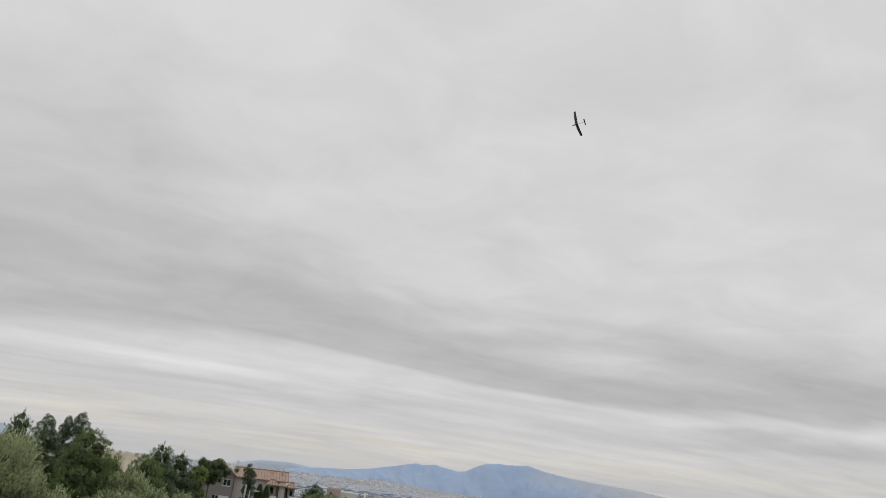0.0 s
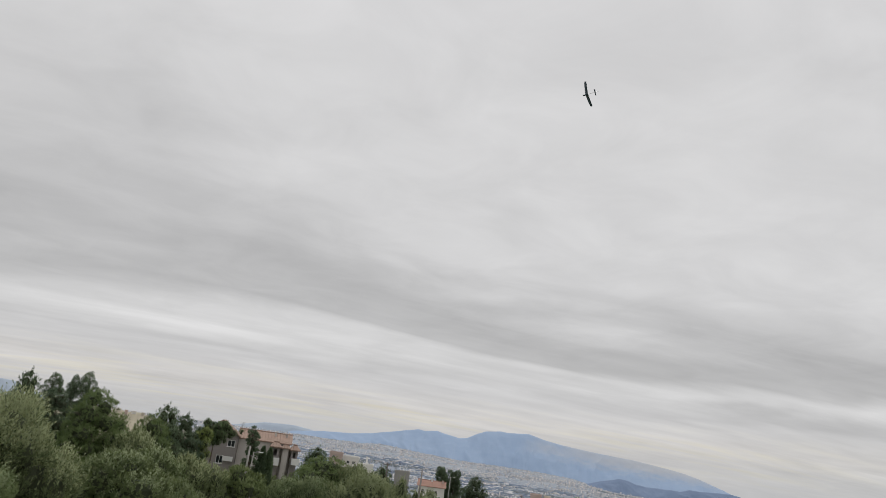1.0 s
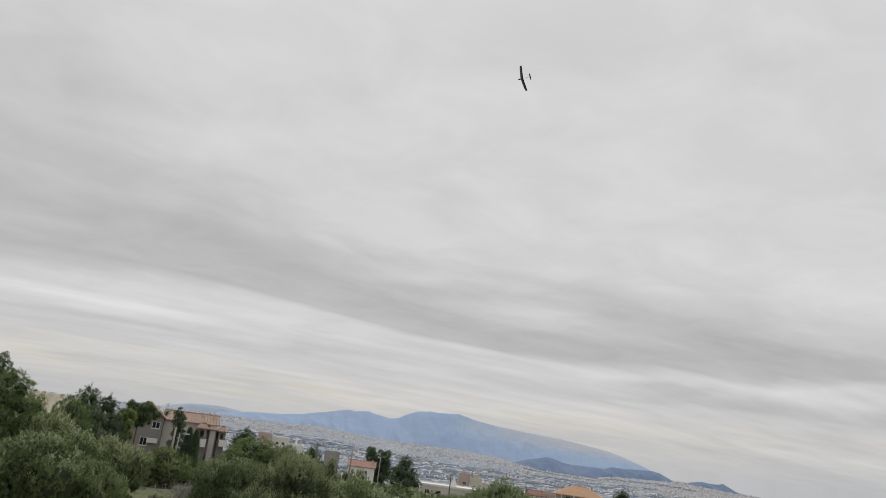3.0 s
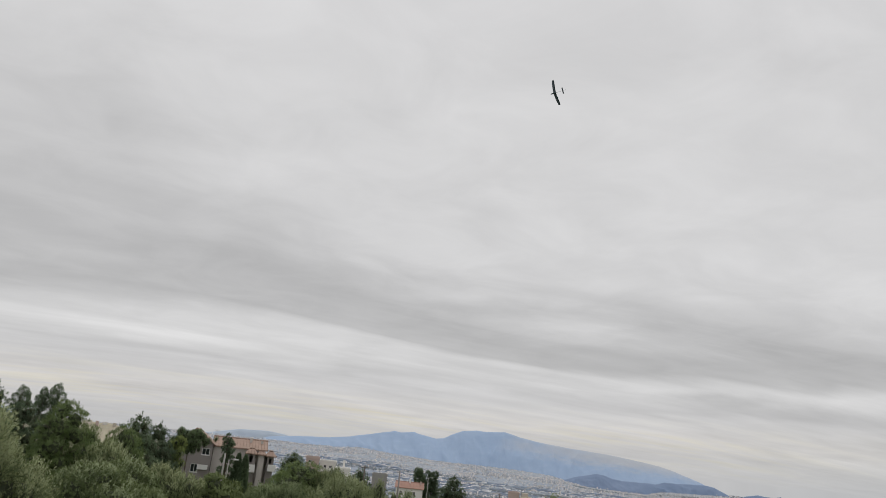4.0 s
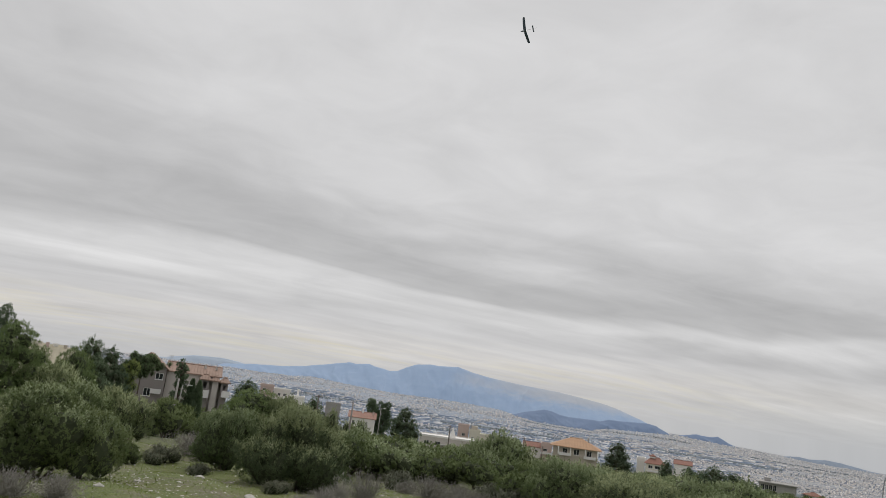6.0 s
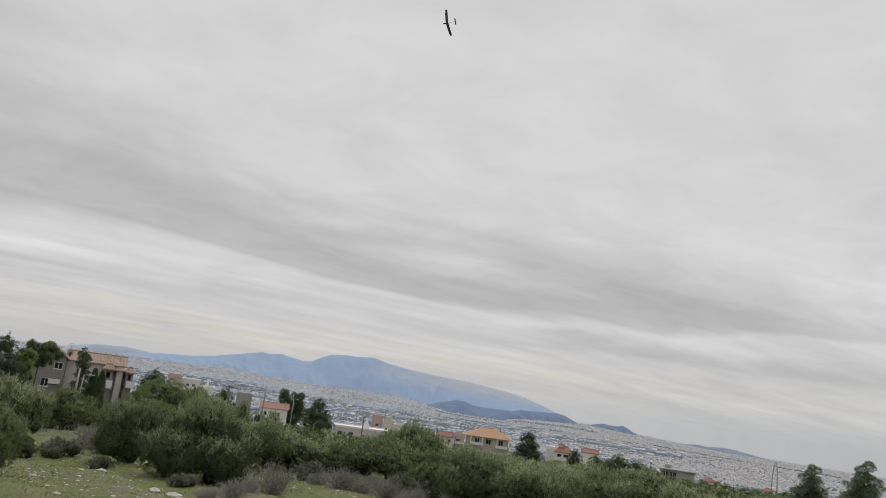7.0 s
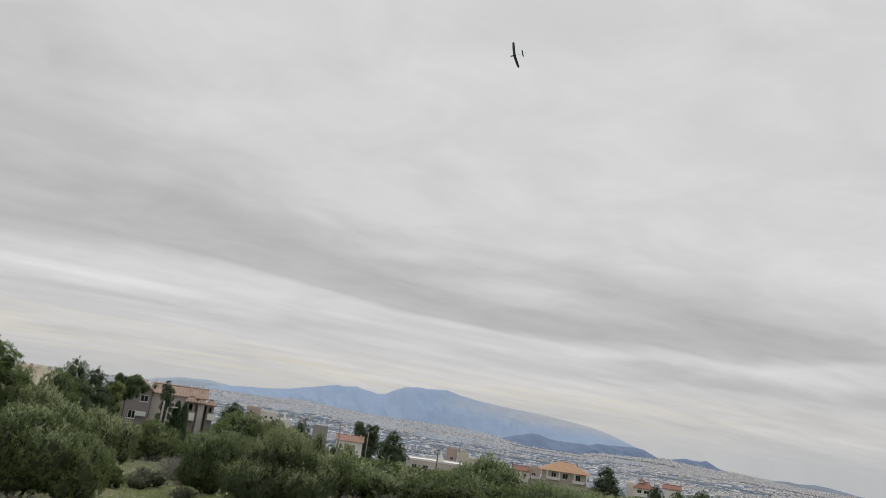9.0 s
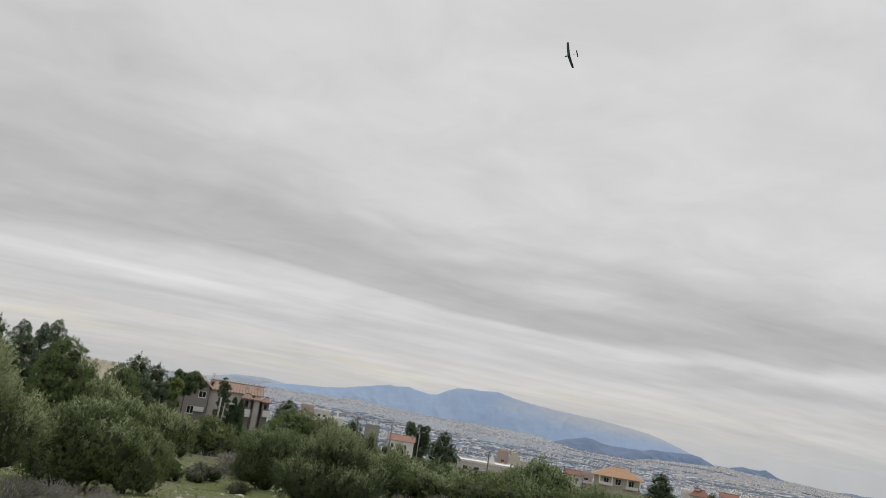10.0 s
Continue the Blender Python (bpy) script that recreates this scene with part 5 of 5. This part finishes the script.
    # three bays on the right with small hipped roofs
    for b0, b1, e0, front, mat in ((-11.78, -11.06, -1.12, -1.5, M_STUCCO_DIM), (-10.98, -10.42, -1.14, -0.9, M_STUCCO2), (-10.36, -9.72, -1.2, -0.6, M_STUCCO_DIM)):
        u0, u1, z1 = X(b0), X(b1), Z(e0 - 0.26)
        walls(h, u0 + 0.15, u1 - 0.15, front, front + 1.6, -0.5, z1, mat, [(u0 + 0.45, Z(-2.0), u1 - 0.45, z1 - 0.35)] if b0 != -10.98 else ())
        pitched(h, u0, u1, front - 0.2, front + 2.4, z1, 0.62, M_TILE, over=0.15, hip=0.5)
    balcony(h, X(-11.70), X(-11.06), -1.5, 0.9, Z(-2.55), 0.85, M_RAIL)
    balcony(h, X(-10.18), X(-9.62), -0.6, 0.9, Z(-2.4), 0.7, M_RAIL)
    chimney(h, X(-11.55), 2.6, Z(-0.9), Z(-0.42), M_STUCCO2, 0.32)
    chimney(h, X(-10.75), 2.6, Z(-0.9), Z(-0.52), M_STUCCO2, 0.3)
    aerial(h, X(-14.08), 3.9, Z(-0.45), 0.9)


def simple_house(name, label, az0, az1, dist, e_eave, e_ridge, wall, roof, hip=0.0, holes=(), deep=8.0, balconies=(), turn=0.0, base=None, cap=None, over=0.35):
    """A house seen from the front between two bearings; eave and ridge are given as elevations in degrees."""
    am = (az0 + az1) / 2
    g = ground_at(am, dist).z if base is None else base
    h = thing(name, label, "house", at=face(am, dist, turn, g))
    half = dist * math.tan(radians((az1 - az0) / 2))
    Z = lambda e: dist * math.tan(radians(e)) - g
    X = lambda a: dist * math.tan(radians(a - am))
    cut = [(X(a), Z(e), X(b), Z(f)) for a, e, b, f in holes]
    walls(h, -half, half, 0, deep, -0.5, Z(e_eave), wall, cut)
    for q in cut:
        window(h, *q, 0.0)
    rise = (Z(e_ridge) - Z(e_eave))
    if roof is None:
        bm = bmesh.new()
        add_box(bm, -half - 0.15, -0.15, Z(e_eave), half + 0.15, deep + 0.15, Z(e_eave) + 0.25)
        for a, b, c, d in ((-half - 0.15, -0.15, half + 0.15, 0.05), (-half - 0.15, deep - 0.05, half + 0.15, deep + 0.15), (-half - 0.15, 0.05, -half + 0.05, deep - 0.05), (half - 0.05, 0.05, half + 0.15, deep - 0.05)):
            add_box(bm, a, b, Z(e_eave) + 0.25, c, d, Z(e_eave) + 0.25 + max(rise, 0.3))
        part("flat_roof", bm, cap or wall, h, "flat roof with a low parapet")
    else:
        pitched(h, -half, half, 0, deep, Z(e_eave), rise * 1.08, roof, over=over, hip=hip)
    for a, b, e, t in balconies:
        balcony(h, X(a), X(b), 0.0, 1.1, Z(e), t, M_RAIL)
    return h, X, Z


taupe_house()
for az0, az1, d, e0, e1, wall in ((-23.1, -22.85, 748, -0.27, -0.22, M_WHITE), (-22.6, -22.3, 752, -0.3, -0.24, M_CREAM), (-22.05, -21.85, 744, -0.33, -0.27, M_PINK), (-21.6, -21.3, 750, -0.34, -0.28, M_WHITE), (-20.95, -20.75, 746, -0.38, -0.31, M_BEIGE)):
    simple_house("hill_house", "tiny pale house on the crest of a dry hill", az0, az1, d, e0, e1, wall, None, deep=4.0, base=el(e0, d) - 2.6)
h, X, Z = simple_house("white_cottage", "white rendered house with a red tiled roof", -0.78, 1.18, 225.0, -2.72, -2.36, M_WHITE, M_ROSETILE,
                       holes=((-0.5, -3.3, -0.32, -2.96), (0.05, -3.3, 0.2, -2.96), (0.5, -3.3, 0.65, -2.96)), deep=7.0)
chimney(h, X(0.2), 3.0, Z(-2.5), Z(-2.15))
chimney(h, X(1.0), 2.4, Z(-2.6), Z(-2.25), M_PINK)
simple_house("rose_block", "rose and beige flat-roofed apartment block", 7.4, 8.2, 300.0, -2.34, -2.29, M_PINK, None, holes=((7.7, -3.05, 7.95, -2.85),), deep=9.0)
h, X, Z = simple_house("cream_block", "tall cream apartment block with a stair tower", 8.27, 9.08, 296.0, -2.62, -2.55, M_CREAM, None, holes=((8.45, -3.3, 8.62, -3.05),), deep=9.0)
part("stair_tower", box(X(8.4), 3.0, Z(-2.62), X(8.85), 7.0, Z(-2.27)), M_BEIGE, h)
part("water_tank", box(X(8.3), 4.0, Z(-2.62), X(8.38), 5.0, Z(-2.2)), M_CONCRETE, h)
simple_house("yellow_annexe", "pale yellow flat-roofed annexe with a parapet", 9.1, 9.98, 300.0, -2.86, -2.8, M_CREAM, None, deep=8.0)
# walls in a darker stucco than the roof, for the shade on them
h, X, Z = simple_house("flat_villa", "low white house with a broad flat roof", 4.62, 8.7, 250.0, -3.42, -3.38, M_STUCCO2, None, holes=((5.0, -4.0, 5.35, -3.7), (5.8, -4.0, 6.2, -3.7)), deep=12.0, cap=M_WHITE)
bm = bmesh.new()
v = [bm.verts.new(c) for c in ((X(6.75), 2.0, Z(-3.42)), (X(7.35), 2.0, Z(-3.42)), (X(7.05), 2.0, Z(-2.55)), (X(6.75), 3.0, Z(-3.42)), (X(7.35), 3.0, Z(-3.42)), (X(7.05), 3.0, Z(-2.55)))]
for f in ((0, 1, 2), (5, 4, 3), (0, 3, 4, 1), (1, 4, 5, 2), (2, 5, 3, 0)):
    bm.faces.new([v[i] for i in f])
part("stair_head", bm, M_WHITE, h, "sloping white stair housing on the roof")
part("canopy", box(X(6.1), -2.5, Z(-3.95), X(7.0), -0.02, Z(-3.86)), M_CONCRETE, h)
h, X, Z = simple_house("villa_ochre_roof", "cream two-storey villa under a broad ochre tiled hip roof", 14.5, 17.75, 220.0, -2.78, -2.2, M_BEIGE, M_ORANGE, hip=5.4,
                       holes=((15.2, -3.3, 15.55, -2.9), (16.0, -3.3, 16.4, -2.9), (16.95, -3.3, 17.3, -2.9)), deep=11.0,
                       balconies=((14.95, 15.85, -3.36, 0.6), (16.75, 17.6, -3.42, 0.6)), over=0.95)
for a in (14.9, 15.78, 16.85, 17.72):
    part("column", box(X(a) - 0.15, -1.1, Z(-3.34), X(a) + 0.15, -0.8, Z(-2.8)), M_WHITE, h, "white balcony column")
chimney(h, X(17.0), 5.0, Z(-2.5), Z(-2.05), M_CONCRETE)
simple_house("red_roof_house", "white house with a low red tiled roof", 12.35, 13.6, 245.0, -3.12, -2.86, M_WHITE, M_RED, holes=((12.7, -3.5, 12.95, -3.3), (13.2, -3.5, 13.4, -3.3)), deep=8.0)
simple_house("terrace_house", "rose house with flat balconies beside the villa", 13.62, 14.42, 240.0, -2.98, -2.82, M_PINK, None, holes=((13.8, -3.35, 14.1, -3.15),), deep=8.0, balconies=((13.62, 14.4, -3.5, 0.5),))
h, X, Z = simple_house("tower_house", "white house with a red hip roof and small lantern", 21.1, 22.4, 250.0, -3.1, -2.72, M_CREAM, M_RED, hip=1.9, holes=((21.3, -3.45, 21.6, -3.22), (21.75, -3.45, 22.15, -3.22)), deep=7.0, balconies=((21.15, 22.35, -3.62, 0.35),))
part("lantern", box(X(21.35), 2.4, Z(-2.75), X(21.75), 4.2, Z(-2.6)), M_WHITE, h)
pitched(h, X(21.35), X(21.75), 2.4, 4.2, Z(-2.6), 0.5, M_RED, over=0.2, hip=0.9)
simple_house("white_annexe", "plain white gabled house wall", 20.5, 21.05, 256.0, -3.02, -2.85, M_WHITE, None, deep=7.0)
simple_house("red_roof_house", "white house with a red tiled roof among pines", 23.05, 24.2, 262.0, -2.86, -2.64, M_WHITE, M_RED, holes=((23.9, -3.2, 24.1, -3.0),), deep=7.0)
h, X, Z = simple_house("grey_office", "grey flat-roofed building with a dark window band", 28.6, 30.9, 330.0, -3.22, -3.18, M_CONCRETE, None,
                       holes=tuple((28.72 + 0.25 * k, -3.66, 28.94 + 0.25 * k, -3.31) for k in range(4)), deep=12.0)
part("roof_slab", box(X(28.4), -1.2, Z(-3.2), X(31.0), 12.5, Z(-3.14)), M_CONCRETE, h, "wide overhanging roof slab")
part("plant_room", box(X(28.9), 5.0, Z(-3.15), X(29.3), 8.0, Z(-2.9)), M_CONCRETE, h)
simple_house("red_roof_house", "small house with an orange-red tiled roof below the slope", 31.75, 32.55, 330.0, -3.58, -3.4, M_WHITE, M_RED, hip=1.8, deep=7.0, turn=25.0)
simple_house("red_roof_house", "small white house with a red roof near the arched mast", 35.15, 35.7, 300.0, -3.6, -3.46, M_WHITE, M_RED, hip=1.2, deep=6.0, turn=-20.0)
simple_house("brick_house", "brick-red house with white trim behind a pine", -7.5, -6.55, 210.0, -1.35, -1.28, M_PINK, None, holes=((-7.3, -1.65, -7.1, -1.45),), deep=8.0)
simple_house("white_block", "white flat-roofed block behind a pine", -6.5, -5.3, 215.0, -1.52, -1.45, M_WHITE, None, holes=((-6.2, -1.9, -6.0, -1.7), (-5.8, -1.9, -5.6, -1.7)), deep=9.0)
h, X, Z = simple_house("white_block", "white house with a chimney behind shrubs", -5.25, -4.25, 190.0, -1.95, -1.88, M_WHITE, None, holes=((-4.9, -2.4, -4.7, -2.15),), deep=8.0)
chimney(h, X(-4.75), 3.0, Z(-1.95), Z(-1.3))
simple_house("grey_block", "pale grey flat-roofed house behind trees", -2.6, -1.5, 260.0, -2.05, -1.98, M_CONCRETE, None, deep=8.0)


# ---------------------------------------------------------------- poles and the arched mast
def pole(name, label, az, dist, e_top, mat, r=0.11, lean=0.0, arm=False, wires=False):
    p = ground_at(az, dist)
    top = dist * math.tan(radians(e_top)) - p.z
    ob = thing(name, label, "pole", at=pose(p.x, p.y, p.z, 0, 0, -az))
    v, f = tube([(0, 0, -0.4), (lean * 0.5, 0, top * 0.5), (lean, 0, top)], [r, r * 0.85, r * 0.7], 8)
    part("shaft", mesh_of("shaft", v, f, mat, smooth=True), mat, ob)
    if arm:
        v, f = tube([(lean, 0, top - 0.15), (lean + 0.35, 0, top + 0.12), (lean + 0.8, 0, top + 0.12)], [0.04, 0.035, 0.03], 6)
        a = part("arm", mesh_of("arm", v, f, M_STEEL), M_STEEL, ob)
        part("lamp_head", box(lean + 0.6, -0.12, top + 0.0, lean + 1.15, 0.12, top + 0.12, 0.03), M_FRAME, a, "pale street lamp head")
    if wires:
        c = part("crossarm", box(lean - 0.6, -0.05, top - 0.35, lean + 0.6, 0.05, top - 0.25, 0.01), mat, ob)
        bm = bmesh.new()
        for k in (-0.5, 0.0, 0.5):
            bmesh.ops.create_cone(bm, cap_ends=True, segments=8, radius1=0.05, radius2=0.03, depth=0.16, matrix=Matrix.Translation((lean + k, 0, top - 0.17)))
        part("insulator", bm, M_FRAME, c)
    return ob


L_POLE = "weathered wooden utility pole rising above shrubs"
pole("utility_pole", "tall pale utility pole behind a large shrub", -0.62, 62.0, -1.6, M_STUCCO_DIM, 0.085)
pole("street_lamp", "slim pale street lamp beside the white cottage", 1.5, 190.0, -1.87, M_PALEPOLE, 0.12, arm=True)
pole("utility_pole", L_POLE, -3.2, 120.0, -1.45, M_WOODPOLE, 0.13, wires=True)
pole("utility_pole", L_POLE, 6.8, 210.0, -2.44, M_WOODPOLE, 0.2, wires=True)
pole("utility_pole", "pale utility pole in front of the taupe house", -13.22, 98.0, -1.58, M_PALEPOLE, 0.15)
pole("street_lamp", "leaning pale street lamp in front of the taupe house", -12.95, 98.0, -1.98, M_PALEPOLE, 0.09, 0.1, arm=True)
pole("utility_pole", L_POLE, 12.36, 200.0, -2.55, M_WOODPOLE, 0.16, wires=True)
pole("utility_pole", L_POLE, 13.74, 205.0, -3.0, M_WOODPOLE, 0.13)
pole("utility_pole", L_POLE, 9.95, 230.0, -2.53, M_WOODPOLE, 0.16)
pole("utility_pole", L_POLE, 10.4, 240.0, -2.69, M_WOODPOLE, 0.15)
pole("street_lamp", "short white lamp post among pines", 22.98, 120.0, -3.2, M_PALEPOLE, 0.1, arm=True)
pole("utility_pole", L_POLE, -18.0, 88.0, -0.95, M_PALEPOLE, 0.12)


def arched_mast():
    """Two bent legs that meet in a pointed loop, like a bent pole."""
    D = 240.0
    p = ground_at(36.0, D)
    top = D * math.tan(radians(-1.57)) - p.z
    ob = thing("arched_mast", "tall grey steel mast bent into a narrow loop", "mast", at=pose(p.x, p.y, p.z, 0, 0, -36.0))
    legs = [[(0.75, 0, -0.4), (0.75, 0, top * 0.45), (0.66, 0, top * 0.78), (0.40, 0, top * 0.95), (0.2, 0, top)],
            [(-0.75, 0, -0.4), (-0.7, 0, top * 0.45), (-0.45, 0, top * 0.75), (-0.1, 0, top * 0.93), (0.2, 0, top)]]
    for pts in legs:
        v, f = tube(pts, [0.17, 0.15, 0.13, 0.11, 0.09], 8)
        part("leg", mesh_of("leg", v, f, M_STEEL, smooth=True), M_STEEL, ob)
    for k in range(1, 5):
        z = top * k / 9
        part("rung", box(-0.68, -0.03, z, 0.72, 0.03, z + 0.06), M_STEEL, ob)


arched_mast()


# ---------------------------------------------------------------- model glider
def glider_pose(p):
    """Flying away and banked: belly to the eye, the wing slanting, the tail to the right."""
    v = p.normalized()
    r = v.cross(Vector((0, 0, 1))).normalized()
    u = r.cross(v)
    nose = (-0.60 * r - 0.2 * u + 0.76 * v).normalized()
    span = -0.42 * r + 0.9 * u + 0.1 * v
    span = (span - nose * span.dot(nose)).normalized()
    up = nose.cross(span)
    if up.dot(r) < 0:
        span, up = -span, -up
    m = Matrix((nose, span, up)).transposed().to_4x4()
    m.translation = p
    return m


def glider():
    """A two-metre radio glider with a bent-up wing, banked over in a turn."""
    D, az, e = 60.0, 8.8, 27.5
    p = Vector((D * math.cos(radians(e)) * math.sin(radians(az)), D * math.cos(radians(e)) * math.cos(radians(az)), D * math.sin(radians(e))))
    ob = thing("model_glider", "dark-winged radio-controlled model glider banking under grey cloud", "model aircraft", at=glider_pose(p))
    for s in (-1, 1):
        bm = bmesh.new()
        rings = []
        for k in range(7):
            u = k / 6
            y = s * u * 0.98
            chord = 0.33 - 0.03 * u - 0.07 * max(0, u - 0.75) / 0.25
            z = 0.11 * u + 0.06 * max(0.0, u - 0.5)
            ring = []
            for q in range(10):
                a = 2 * math.pi * q / 10
                ring.append(bm.verts.new((-0.02 - 0.03 * u + chord * 0.5 * math.cos(a), y, z + 0.016 * math.sin(a) + 0.006 * math.cos(2 * a))))
            rings.append(ring)
        for a, b in zip(rings, rings[1:]):
            for q in range(10):
                bm.faces.new((a[q], a[(q + 1) % 10], b[(q + 1) % 10], b[q]))
        bm.faces.new(rings[0])
        bm.faces.new(rings[-1][::-1])
        bmesh.ops.recalc_face_normals(bm, faces=bm.faces)
        part("wing", bm, M_FOIL, ob, "dark blue upswept wing")
    v, f = tube([(0.42, 0, -0.045), (0.36, 0, -0.05), (0.15, 0, -0.05), (-0.12, 0, -0.035), (-0.22, 0, -0.025)], [0.012, 0.04, 0.055, 0.04, 0.015], 10)
    part("fuselage", mesh_of("fuselage", v, f, M_FOIL, smooth=True), M_FOIL, ob, "slim dark fuselage pod")
    v, f = tube([(-0.2, 0, -0.025), (-1.05, 0, 0.0)], [0.012, 0.008], 7)
    part("tail_boom", mesh_of("tail_boom", v, f, M_FUSE, smooth=True), M_FUSE, ob, "thin pale tail boom")
    bm = bmesh.new()
    add_box(bm, -1.08, -0.24, 0.0, -0.95, 0.24, 0.012, 0.004)
    part("tailplane", bm, M_FOIL, ob, "dark tailplane")
    bm = bmesh.new()
    v = [bm.verts.new(c) for c in ((-0.99, -0.005, 0.01), (-1.16, -0.005, 0.01), (-1.2, -0.005, 0.22), (-1.1, -0.005, 0.22), (-0.99, 0.005, 0.01), (-1.16, 0.005, 0.01), (-1.2, 0.005, 0.22), (-1.1, 0.005, 0.22))]
    for f in ((0, 1, 2, 3), (7, 6, 5, 4), (0, 4, 5, 1), (1, 5, 6, 2), (2, 6, 7, 3), (3, 7, 4, 0)):
        bm.faces.new([v[i] for i in f])
    part("fin", bm, M_FUSE, ob, "pale tail fin")
    return ob


glider()


# ---------------------------------------------------------------- stones and grass on the meadow
def stone_mesh(seed):
    bm = bmesh.new()
    bmesh.ops.create_icosphere(bm, subdivisions=2, radius=1.0)
    for v in bm.verts:
        d = noise.noise_vector(v.co * 1.3 + Vector((seed * 7.1, 0, 0)))
        v.co = Vector((v.co.x * 1.25, v.co.y * 0.9, v.co.z * 0.42)) + Vector(d) * 0.28
    me = bpy.data.meshes.new("stone")
    bm.to_mesh(me)
    bm.free()
    me.materials.append(M_STONE)
    return me


def meadow():
    rng = np.random.default_rng(91)
    meshes = [stone_mesh(k) for k in range(5)]
    big = ((-6.9, 19.3, 0.22), (-5.6, 18.6, 0.28), (-5.2, 17.7, 0.2), (-8.2, 17.0, 0.15), (-10.6, 22.5, 0.2), (-11.2, 26.0, 0.18), (-2.2, 17.2, 0.16), (4.2, 19.5, 0.3), (5.6, 20.0, 0.24), (3.2, 18.8, 0.2), (-13.0, 16.5, 0.14), (-9.4, 16.2, 0.17), (-17.0, 17.5, 0.16), (7.5, 21.0, 0.2), (-14.6, 21.0, 0.13))
    for k, (a, d, s) in enumerate(big):
        p = ground_at(a, d)
        ob = new("rock", meshes[k % 5])
        ob.matrix_basis = pose(p.x, p.y, p.z + s * 0.08, 0, 0, a * 33) @ Matrix.Scale(s * 0.62, 4)
        tagged(ob, "pale grey limestone rock half sunk in the grass", "rock", "rocks on the meadow")
    # pebbles
    n = 17000
    az, r = rng.uniform(-34, 16, n), np.sqrt(rng.uniform(13.0 ** 2, 46.0 ** 2, n))
    x, y = r * np.sin(np.radians(az)), r * np.cos(np.radians(az))
    dens = np.array([noise.noise((a * 0.35, b * 0.35, 4.0)) + 0.5 * noise.noise((a * 1.3, b * 1.3, 8.0)) for a, b in zip(x, y)])
    k = dens > rng.uniform(-0.3, 0.7, n)
    x, y = x[k], y[k]
    n = len(x)
    s = rng.uniform(0.01, 0.036, n) * np.where(rng.random(n) < 0.08, 2.0, 1.0)
    o = np.array([(1, 0, 0), (0.3, 0.8, 0.1), (-0.8, 0.5, 0), (-0.7, -0.6, 0.1), (0.4, -0.9, 0), (0.35, 0.1, 0.36), (-0.35, 0.05, 0.3)])
    ang = rng.uniform(0, 6.28, n)
    v = o[None] * s[:, None, None]
    v = np.stack([v[..., 0] * np.cos(ang)[:, None] - v[..., 1] * np.sin(ang)[:, None], v[..., 0] * np.sin(ang)[:, None] + v[..., 1] * np.cos(ang)[:, None], v[..., 2]], -1)
    v = v + np.stack([x, y, land_height(x, y) + 0.004], -1)[:, None, :]
    f = np.array([(0, 1, 5), (1, 2, 6), (2, 3, 6), (3, 4, 5), (4, 0, 5), (1, 6, 5), (3, 5, 6)])
    ob = new("pebbles", mesh_of("pebbles", v.reshape(-1, 3), (np.arange(n)[:, None, None] * 7 + f[None]).reshape(-1, 3), M_STONE))
    tagged(ob, "scattered pale limestone chips in the grass", "stones", kind="stuff")
    # grass blades in tufts
    n = 120000
    az, r = rng.uniform(-36, 20, n), np.sqrt(rng.uniform(12.5 ** 2, 48.0 ** 2, n))
    x, y = r * np.sin(np.radians(az)), r * np.cos(np.radians(az))
    dens = np.array([noise.noise((a * 0.5, b * 0.5, 14.0)) + 0.7 * noise.noise((a * 1.9, b * 1.9, 18.0)) for a, b in zip(x, y)])
    k = dens > rng.uniform(-0.6, 0.5, n)
    x, y = x[k], y[k]
    n = len(x)
    base = np.stack([x, y, land_height(x, y) - 0.005], -1)
    way = unit(rng.normal(size=(n, 3)) * (0.8, 0.8, 0.1) + (0, 0, 0.55))
    # blade faces are turned towards the eye and up, so they look bright
    lean = unit(np.stack([-x, -y, np.zeros(n)], -1)) + rng.normal(size=(n, 3)) * (0.5, 0.5, 0.0)
    ob = new("grass", leaves_mesh("grass", base, way, rng.uniform(0.03, 0.075, n), rng.uniform(0.016, 0.03, n), rng, M_GRASS, unit(lean + (0, 0, 0.8))))
    tagged(ob, "short sparse green meadow grass", "grass", kind="stuff")


meadow()
